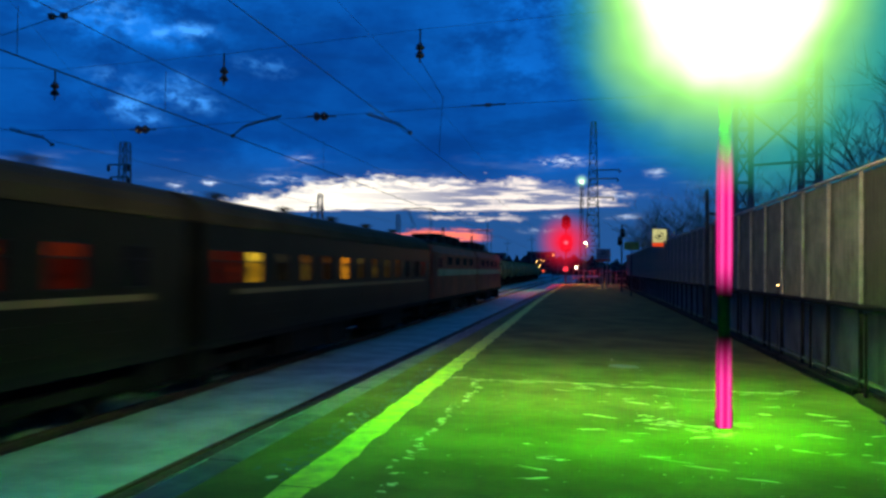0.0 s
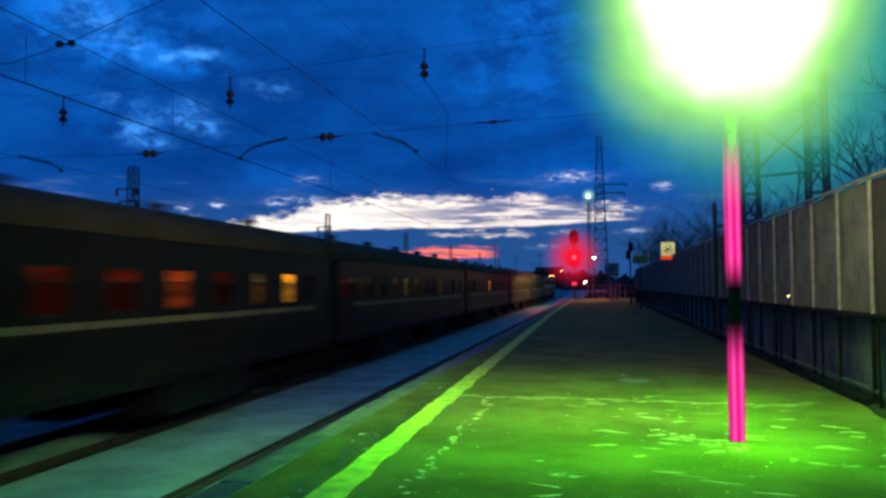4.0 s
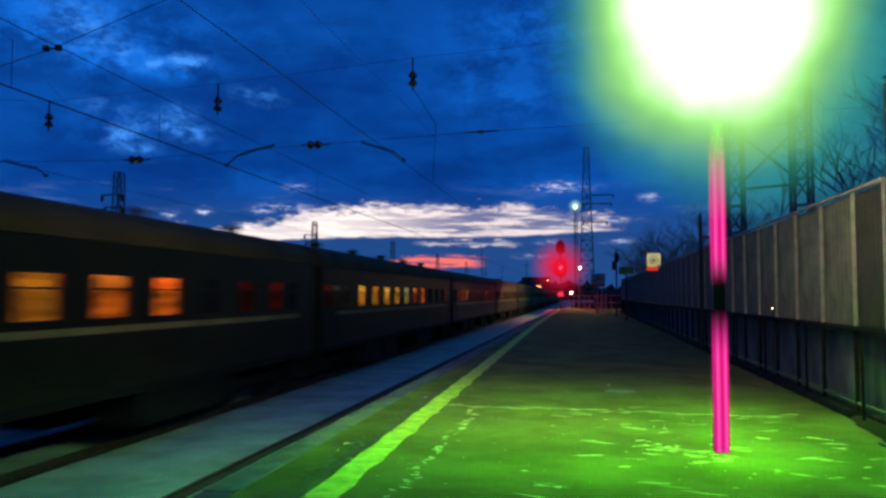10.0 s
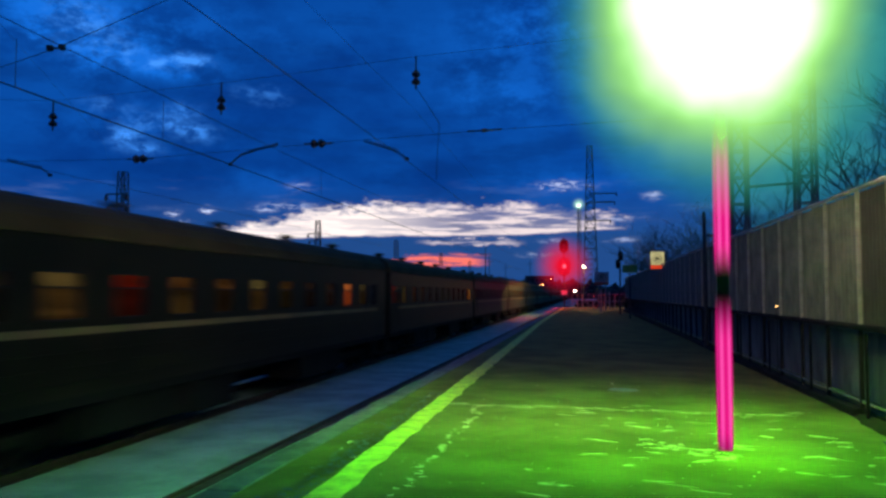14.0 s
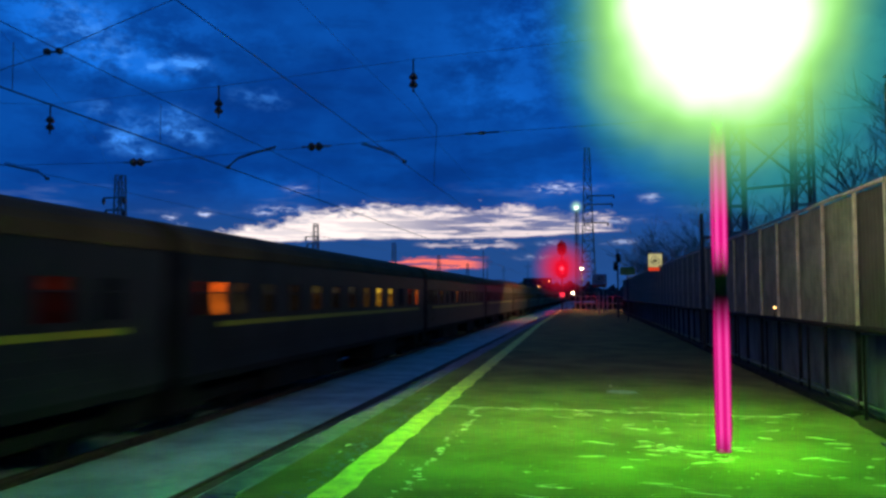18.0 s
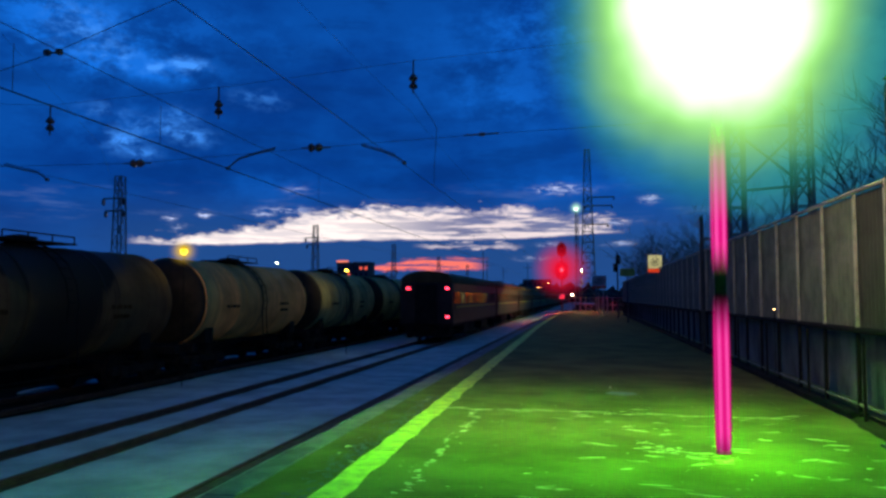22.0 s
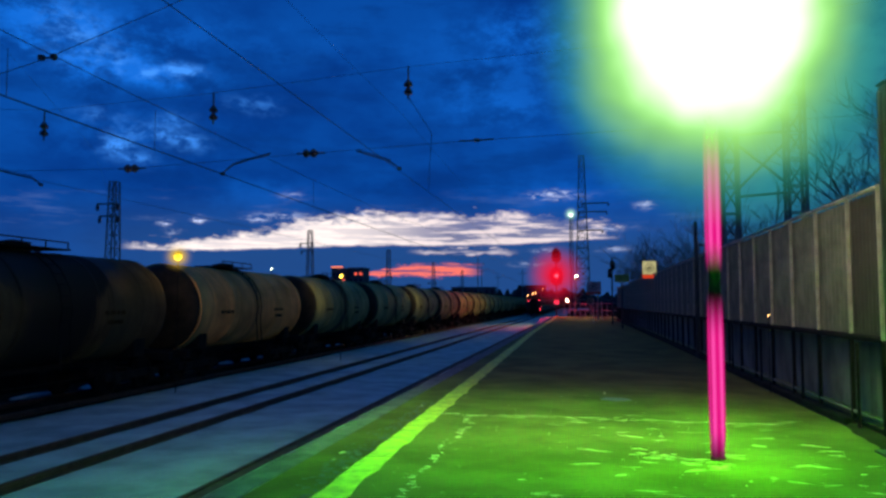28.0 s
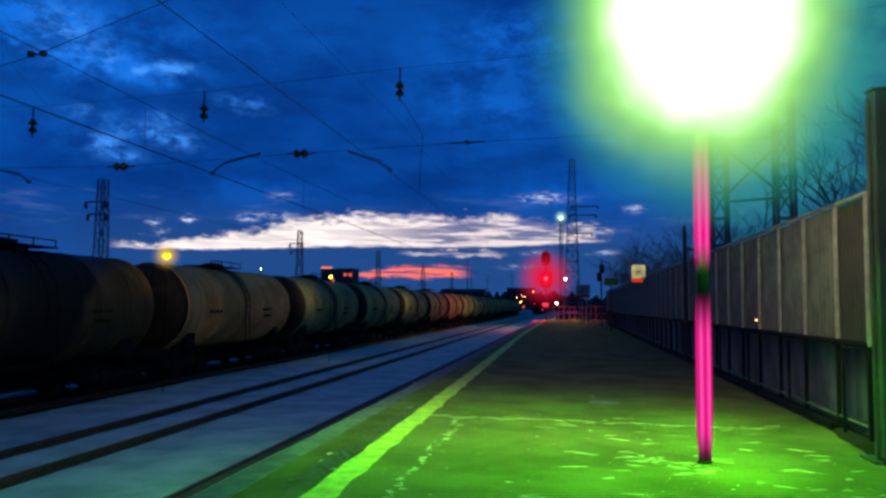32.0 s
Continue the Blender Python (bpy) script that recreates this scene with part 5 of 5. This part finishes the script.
def passenger_car(paint, stripe, tail=False, vents=False, shift=0.0):
    """Side windows on the platform side; the rear end is at y = 0."""
    car = thing("passenger_car", "dark passenger car with lit curtained windows under way", "railway car", "cars of the passing train")
    y0, y1, half = 0.35, CAR_LEN - 0.35, 1.55
    win_y = [0.98, 1.80, 2.80] + [4.42 + shift + 1.75 * k for k in range(10)] + [21.55]
    wz0, wz1 = 2.36, 3.10
    side = Geo()
    side.box(half - 0.06, y0, 1.22, half, y1, wz0)
    side.box(half - 0.06, y0, wz1, half, y1, 3.62)
    edges = [y0] + [e for c, w in zip(win_y, WIN_W) for e in (c - w, c + w)] + [y1]
    for a, b in zip(edges[::2], edges[1::2]):
        side.box(half - 0.06, a, wz0, half, b, wz1)
    part("side_wall", side, paint, car, "dark painted side wall")
    part("side_wall", Geo().box(-half, y0, 1.22, -half + 0.06, y1, 3.62), paint, car)
    for k in range(3):
        part("rib", Geo().box(half, y0 + 1.6, 1.42 + 0.22 * k, half + 0.012, y1 - 1.6, 1.46 + 0.22 * k), paint, car)
    part("stripe", Geo().box(half, y0 + 1.5, 2.15, half + 0.014, y1 - 1.3, 2.26), stripe, car, "pale stripe below the windows")
    part("cornice", Geo().box(half - 0.02, y0, 3.60, half + 0.035, y1, 3.66), CARROOF, car)
    arc = [(half * math.cos(a) * 1.0, 3.64 + 0.68 * math.sin(a) ** 0.8) for a in (math.pi * k / 14 for k in range(15))]
    roof = Geo().prism(arc, y0, y1)
    part("roof", roof, CARROOF, car, "dusty grey arched roof")
    for k in range(5 if vents else 0):
        yy = 3.2 + 4.3 * k
        part("roof_vent", Geo().lathe((0.35, yy, 4.25), "z", [(0, 0.16), (0.12, 0.15), (0.16, 0.22), (0.20, 0.2), (0.24, 0.05)], 10), CARROOF, car)
    part("floor_pan", Geo().box(-half, y0, 1.08, half, y1, 1.24), CARUNDER, car)
    for yy, m in ((y0, -1), (y1, 1)):
        e = part("end_wall", Geo().box(-half + 0.06, min(yy, yy - m * 0.08), 1.22, half - 0.06, max(yy, yy - m * 0.08), 3.62), paint, car)
        part("gangway", Geo().box(-0.62, min(yy, yy + m * 0.33), 1.2, 0.62, max(yy, yy + m * 0.33), 3.55, 0.05), CARUNDER, e, "black rubber gangway")
        part("coupler", Geo().box(-0.14, min(yy, yy + m * 0.34), 0.86, 0.14, max(yy, yy + m * 0.34), 1.10, 0.03), CARUNDER, e)
        for x in (-0.87, 0.87):
            part("buffer", Geo().lathe((x, yy, 1.12), "y", [(0, 0.09), (m * 0.2, 0.09), (m * 0.21, 0.2), (m * 0.25, 0.19)], 10), CARUNDER, e)
    for yy in (1.0, CAR_LEN - 1.0):
        d = part("door", Geo().box(half + 0.002, yy - 0.36, 1.3, half + 0.010, yy + 0.36, 2.30), paint, car)
        part("door_handle", Geo().tube([(half + 0.04, yy + 0.28, 2.0), (half + 0.04, yy + 0.28, 2.14)], 0.012, 5), CARUNDER, d)
        part("handrail", Geo().tube([(half + 0.05, yy + 0.52, 1.5), (half + 0.05, yy + 0.52, 2.6)], 0.012, 5), CARUNDER, car)
        part("step", Geo().box(half - 0.25, yy - 0.35, 0.55, half, yy + 0.35, 0.60), CARUNDER, car)
    h = wz1 - wz0
    made = {}
    for c, ww in zip(win_y, WIN_W):
        if ww not in made:
            rim = Geo().box(-0.03, -ww, 0, 0.012, -ww + 0.035, h).box(-0.03, ww - 0.035, 0, 0.012, ww, h).box(-0.03, -ww + 0.035, 0, 0.012, ww - 0.035, 0.035).box(-0.03, -ww + 0.035, h - 0.035, 0.012, ww - 0.035, h)
            rim.box(-0.03, -ww + 0.035, 0.478, 0.004, ww - 0.035, 0.508)
            made[ww] = rim.mesh("window", WFRAME), Geo().box(-0.045, -ww + 0.03, 0.03, -0.032, ww - 0.03, h - 0.03).mesh("pane", PANES["d"])
        w = part("window", made[ww][0], None, car)
        w.location = (half, c, wz0)
        part("pane", made[ww][1], None, w)
    # Unbroken black sheet added behind the panes, unseen through them.
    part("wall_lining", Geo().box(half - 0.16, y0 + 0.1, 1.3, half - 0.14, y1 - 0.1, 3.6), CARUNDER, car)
    bogie(car, 3.2), bogie(car, CAR_LEN - 3.2)
    # Equipment, deepened and doubled on the far side to keep light out below.
    for a, b, z, x in ((5.4, 8.2, 0.48, 0.3), (8.5, 10.6, 0.42, 0.5), (14.6, 18.0, 0.44, 0.4)):
        part("equipment_box", Geo().box(x, a, z, 1.42, b, 1.1, 0.04), CARUNDER, car)
        part("equipment_box", Geo().box(-1.42, a - 0.2, z - 0.1, -x, b + 0.15, 1.1, 0.04), CARUNDER, car)
    # Blocks added to darken the space under the car; the far ones unseen.
    for a, b in ((0.5, 1.4), (5.0, 5.35), (18.1, 18.6), (CAR_LEN - 1.4, CAR_LEN - 0.5)):
        part("underframe_box", Geo().box(-1.3, a, 0.45, 1.3, b, 1.1, 0.04), CARUNDER, car)
    for a, b in ((1.5, 4.9), (CAR_LEN - 4.9, CAR_LEN - 1.5)):
        part("bogie_shroud", Geo().box(-1.40, a, 0.32, -1.30, b, 1.1, 0.03), CARUNDER, car)
    if tail:
        for x, z in ((1.25, 3.29), (-1.07, 3.29), (1.25, 1.64)):
            t = part("tail_lamp", Geo().lathe((x, y0, z), "y", [(0.0, 0.11), (-0.09, 0.11), (-0.10, 0.09)], 12), STEEL, car)
            part("red_lens", Geo().lathe((x, y0 - 0.10, z), "y", [(0, 0.085), (-0.03, 0.07), (-0.04, 0.01)], 12), TAILRED, t, "glowing red lens")
    return car


# windows of each car from its rear: o orange, y yellow, p pale, r red, m dim yellow, b dim orange, k faint, d dark
LIT = ["roopoyooyypdd", "rrpyooooydrrr", "rokkkmkkmyydr", "kkkmddbkdrkdd", "kkkdkkkboppry", "rkkmrmmmmkkbm", "rkmmkkkkkrrrr", "rddrkdddmdddm", "rrrkkyoyoodrr",
       "rkkyyyypooddd", "rkbbobbbbkobb", "rddkydddddbrb", "rrkkkkkkkkobr", "rkkkkkrrrbrmy", "rkkkkmmmkkmmd", "rkkrkkkykkkmd", "rrykypoyyyyrr", "rrykmmymmmmdd"]
SPEED, TAIL_AT_22 = 19.6, 44.9
train = []


def passenger_train():
    kinds = {}
    shifts = {6: 0.4, 7: -0.1, 14: -0.72, 15: -0.78, 8: 0.3, 9: 0.3, 11: 0.35, 16: -0.45}  # window spacing differs from car to car
    last = {2: "o", 6: "y", 9: "b", 11: "y", 17: "r"}
    for k, lit in enumerate(LIT):
        bright = k in (1, 2, 3, 4, 10, 11, 12)
        key = (bright, shifts.get(k, 0.0))
        lit = lit + last.get(k, "d")
        if k == 0:
            car = passenger_car(CARBLUE, STRIPEY, True)
        elif key in kinds:
            car = copy_thing(kinds[key], Matrix())
        else:
            car = kinds[key] = passenger_car(CARBLUE if bright else CARGREEN, STRIPEY if bright else STRIPEG, vents=not bright, shift=key[1])
        panes = [o for w in car.children if w.name.startswith("window") for o in w.children if o.name.startswith("pane")]
        panes.sort(key=lambda o: o.parent.location.y)
        for o, c in zip(panes, lit):
            o.material_slots[0].link = "OBJECT"
            o.material_slots[0].material = PANES[c]
        if k == 0:
            tagged(car, "last passenger car of the train with red tail lamps")
        train.append(car)


LOCO_LEN = 16.2


def locomotive():
    """One section of the two-section electric locomotive; its cab looks along +y."""
    loco = thing("locomotive", "red electric locomotive section with a cream stripe", "locomotive", "sections of the locomotive")
    half, y0, y1 = 1.56, 0.3, LOCO_LEN - 0.3
    side = [(-half, 1.25), (half, 1.25), (half, 3.55), (1.36, 3.95), (-1.36, 3.95), (-half, 3.55)]
    part("body", Geo().prism(side, y0, y1 - 1.3), LOCORED, loco, "faded red body")
    nose = Geo()  # the cab's front leans back
    for x, z in side:
        nose.v += [(x, y1 - 1.3, z), (x * 0.94, y1 - max(0.0, z - 2.2) * 0.32, z)]
    n = len(side)
    nose.f = [(2 * k, 2 * ((k + 1) % n), 2 * ((k + 1) % n) + 1, 2 * k + 1) for k in range(n)] + [tuple(2 * k for k in range(n)), tuple(2 * k + 1 for k in reversed(range(n)))]
    cab = part("cab", nose, LOCORED, loco)
    for x in (-0.62, 0.62):
        part("windscreen", Geo().box(x - 0.5, y1 - 0.62, 2.75, x + 0.5, y1 - 0.30, 3.40, 0.03), PANES["d"], cab, "dark windscreen")
        part("headlamp", Geo().lathe((x * 1.6, y1 - 0.02, 1.7), "y", [(0, 0.14), (0.06, 0.14), (0.08, 0.10)], 12), STEEL, cab)
    for x in (-1, 1):
        a, b = sorted((x * half, x * (half + 0.014)))
        part("stripe", Geo().box(a, y0, 2.38, b, y1 - 1.4, 2.72), LOCOCREAM, loco, "wide cream stripe")
        for k in range(4):
            yy = 2.2 + 2.7 * k
            part("louvre", Geo().box(a, yy, 2.95, b, yy + 1.5, 3.40), CARUNDER, loco, "dark ventilation louvre")
        part("cab_door", Geo().box(a, y1 - 2.6, 1.35, b, y1 - 1.9, 2.36), LOCORED, loco)
        part("cab_window", Geo().box(a, y1 - 2.5, 2.80, b, y1 - 1.7, 3.30), PANES["d"], loco)
        part("handrail", Geo().tube([(x * (half + 0.06), y1 - 2.75, 1.4), (x * (half + 0.06), y1 - 2.75, 2.6)], 0.015, 5), STEEL, loco)
    part("roof", Geo().box(-1.2, y0 + 0.2, 3.95, 1.2, y1 - 1.6, 4.12, 0.05), CARROOF, loco)
    for yy in (3.0, 5.6, 8.4):
        part("roof_box", Geo().box(-0.8, yy, 4.12, 0.8, yy + 1.9, 4.72, 0.06), CARUNDER, loco)
    for yy in (2.2, 7.6, 10.6):
        for x in (-0.6, 0.6):
            part("roof_insulator", Geo().lathe((x, yy, 4.12), "z", [(0, 0.10), (0.08, 0.14), (0.16, 0.10), (0.24, 0.13), (0.34, 0.06)], 10), PORCELAIN, loco)
    part("bus_bar", Geo().tube([(0.6, 2.2, 4.48), (0.6, 10.6, 4.48)], 0.025, 6), STEEL, loco)
    pan = part("pantograph", Geo().box(-0.75, 11.2, 4.22, 0.75, 11.3, 4.30).box(-0.75, 12.9, 4.22, 0.75, 13.0, 4.30), STEEL, loco)
    for x in (-0.6, 0.6):
        part("pantograph_arm", Geo().tube([(x, 12.9, 4.3), (x * 0.8, 11.0, 5.1), (x, 12.2, 5.95)], 0.03, 6), STEEL, pan)
    part("contact_strip", Geo().tube([(-0.95, 12.2, 5.86), (-0.7, 12.2, 5.98), (0.7, 12.2, 5.98), (0.95, 12.2, 5.86)], 0.035, 6), STEEL, pan)
    part("underframe", Geo().box(-1.5, y0, 1.0, 1.5, y1, 1.25, 0.04), CARUNDER, loco)
    part("battery_box", Geo().box(-1.35, 6.4, 0.40, 1.35, 9.4, 1.0, 0.05), CARUNDER, loco)
    part("snow_plough", Geo().box(-1.3, y1 - 0.1, 0.25, 1.3, y1 + 0.05, 0.95, 0.04), CARUNDER, loco)
    for yy, m in ((y0, -1), (y1, 1)):
        part("coupler", Geo().box(-0.14, min(yy, yy + m * 0.29), 0.86, 0.14, max(yy, yy + m * 0.29), 1.10, 0.03), CARUNDER, loco)
    bogie(loco, 3.6, base=1.45, r=0.60), bogie(loco, LOCO_LEN - 3.6, base=1.45, r=0.60)
    return loco


def tank_wagon(paint):
    w = thing("tank_wagon", "weathered tank wagon standing on the far track", "tank wagon", "standing tank wagons")
    r, zc, a, b = 1.5, 2.62, 1.1, 11.85
    part("tank", Geo().lathe((0, 0, zc), "y", [(a + 0.48, r - 0.02), (a + 0.5, r + 0.018), (a + 0.62, r + 0.018), (a + 0.63, r), (a + 3.2, r), (a + 3.21, r + 0.008), (a + 3.25, r + 0.008), (a + 3.26, r), (b - 3.26, r), (b - 3.25, r + 0.008), (b - 3.21, r + 0.008), (b - 3.2, r),
                                           (b - 0.63, r), (b - 0.62, r + 0.018), (b - 0.5, r + 0.018), (b - 0.48, r - 0.02)], 40), paint, w, smooth=True)
    for y, m in ((a, 1), (b, -1)):
        part("end_dome", Geo().lathe((0, y, zc), "y", [(0, 0.05), (m * 0.03, 0.6), (m * 0.12, 1.05), (m * 0.28, 1.36), (m * 0.49, r - 0.004)], 40), TANKEND, w, "end dome with shade put into its dark colour", smooth=True)
    for y in (2.75, 4.95, 7.95, 10.15):
        part("strap", Geo().lathe((0, y - 0.04, zc), "y", [(0, r + 0.012), (0.08, r + 0.012)], 40), STRAP if paint == TANKGREY else paint, w)
    part("hatch", Geo().lathe((0, 6.45, zc + r - 0.08), "z", [(0, 0.36), (0.2, 0.36), (0.22, 0.42), (0.28, 0.42), (0.34, 0.1)], 16), CARUNDER, w)
    top = part("walkway", Geo().box(-0.5, 5.0, zc + r + 0.06, 0.62, 7.9, zc + r + 0.10), CARUNDER, w)
    for y in (5.1, 6.0, 6.9, 7.8):
        part("rail_post", Geo().tube([(0.6, y, zc + r + 0.1), (0.6, y, zc + r + 0.27)], 0.02, 5), CARUNDER, top)
    part("handrail", Geo().tube([(0.6, 5.1, zc + r + 0.27), (0.6, 7.8, zc + r + 0.27)], 0.02, 5), CARUNDER, top)
    ladder = Geo()
    for y in (6.25, 6.65):
        ladder.tube([((r + 0.09) * math.cos(t), y, zc + (r + 0.09) * math.sin(t)) for t in (radians(d) for d in (80, 60, 40, 20, 0, -15))] + [(r + 0.1, y, 1.1)], 0.022, 5)
    for d in range(-10, 80, 11):
        t = radians(d)
        ladder.tube([((r + 0.09) * math.cos(t), 6.25, zc + (r + 0.09) * math.sin(t)), ((r + 0.09) * math.cos(t), 6.65, zc + (r + 0.09) * math.sin(t))], 0.015, 5)
    part("ladder", ladder, CARUNDER, w)
    part("frame", Geo().box(-0.25, 0.70, 0.98, 0.25, 11.92, 1.22, 0.02).box(-1.5, 0.70, 1.0, 1.5, 1.0, 1.25, 0.02).box(-1.5, 11.62, 1.0, 1.5, 11.92, 1.25, 0.02), CARUNDER, w)
    for y in (2.45, 10.45):
        part("saddle", Geo().box(-1.2, y - 0.3, 1.2, 1.2, y + 0.3, 1.75, 0.03), CARUNDER, w)
        bogie(w, y, base=0.925)
    for y, m in ((0.70, -1), (11.92, 1)):
        part("coupler", Geo().box(-0.12, min(y, y + m * 0.42), 0.9, 0.12, max(y, y + m * 0.42), 1.12, 0.03), CARUNDER, w)
    for y in (3.4, 9.5):  # brake gear and rods low between the wheels
        part("brake_cylinder", Geo().lathe((0.45, y - 0.45, 0.78), "y", [(0, 0.05), (0.04, 0.16), (0.7, 0.16), (0.76, 0.05)], 10), CARUNDER, w)
    part("brake_rod", Geo().tube([(0.3, 2.6, 0.66), (0.3, 10.3, 0.66)], 0.025, 5), CARUNDER, w)
    for y in (1.3, 11.5):
        rung = Geo().tube([(1.45, y, 0.45), (1.45, y, 1.05)], 0.018, 5).tube([(1.45, y + 0.32, 0.45), (1.45, y + 0.32, 1.05)], 0.018, 5)
        part("corner_step", rung.tube([(1.45, y, 0.48), (1.45, y + 0.32, 0.48)], 0.02, 5).tube([(1.45, y, 0.78), (1.45, y + 0.32, 0.78)], 0.02, 5), CARUNDER, w)
    for y0, z0, widths in ((3.2, zc - 0.22, (0.22, 0.10, 0.30, 0.24)), (8.2, zc - 0.16, (0.18, 0.26, 0.12, 0.2)), (8.4, zc - 0.42, (0.4, 0.2))):
        bars = Geo()
        for width in widths:
            bars.box(r - 0.06, y0, z0, r + 0.004, y0 + width, z0 + 0.11)
            y0 += width + 0.07
        part("lettering_bar", bars, TANKMARK, w, "dark illegible lettering")
    return w


def tank_train():
    mats = {"t": TANKTAN, "b": TANKBLACK, "g": TANKGREY}
    made = {}
    for k, c in enumerate("bbtggggggggggggggg"):
        at = pose(TRACKS[2], -0.67 + 12.07 * k, 0)
        if c not in made:
            made[c] = tank_wagon(mats[c])
            made[c].matrix_world = at
            w = made[c]
        else:
            w = copy_thing(made[c], at)
        tagged(w, {"t": "weathered tan tank wagon standing on the far track", "b": "brown tank wagon with black oil spilled down its sides", "g": "dirty grey tank wagon standing on the far track"}[c])


passenger_train(), tank_train()
engines = [locomotive()]
engines.append(copy_thing(engines[0], Matrix()))


def motions():
    for k, car in enumerate(train):
        rows = []
        for t in range(-2, 36, 2):
            rows.append((t, pose(TRACKS[1] + 0.04, TAIL_AT_22 + SPEED * (t - 22) + CAR_LEN * k, 0)))
        walk(car, rows)
    front = TAIL_AT_22 + CAR_LEN * len(train)
    for engine, y, turn in ((engines[0], front + LOCO_LEN, 180), (engines[1], front + LOCO_LEN, 0)):
        walk(engine, [(t, pose(TRACKS[1] + 0.04, y + SPEED * (t - 22), 0, 0, 0, turn)) for t in range(-2, 36, 2)])
    # the strips slide up the post to follow the drift of the camera's smear
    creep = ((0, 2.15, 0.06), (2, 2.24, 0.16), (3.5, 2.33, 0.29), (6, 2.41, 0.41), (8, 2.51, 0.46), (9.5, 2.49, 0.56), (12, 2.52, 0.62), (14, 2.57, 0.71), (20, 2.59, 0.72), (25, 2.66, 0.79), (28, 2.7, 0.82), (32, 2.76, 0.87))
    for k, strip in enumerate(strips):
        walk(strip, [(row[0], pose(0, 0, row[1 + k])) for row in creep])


motions()
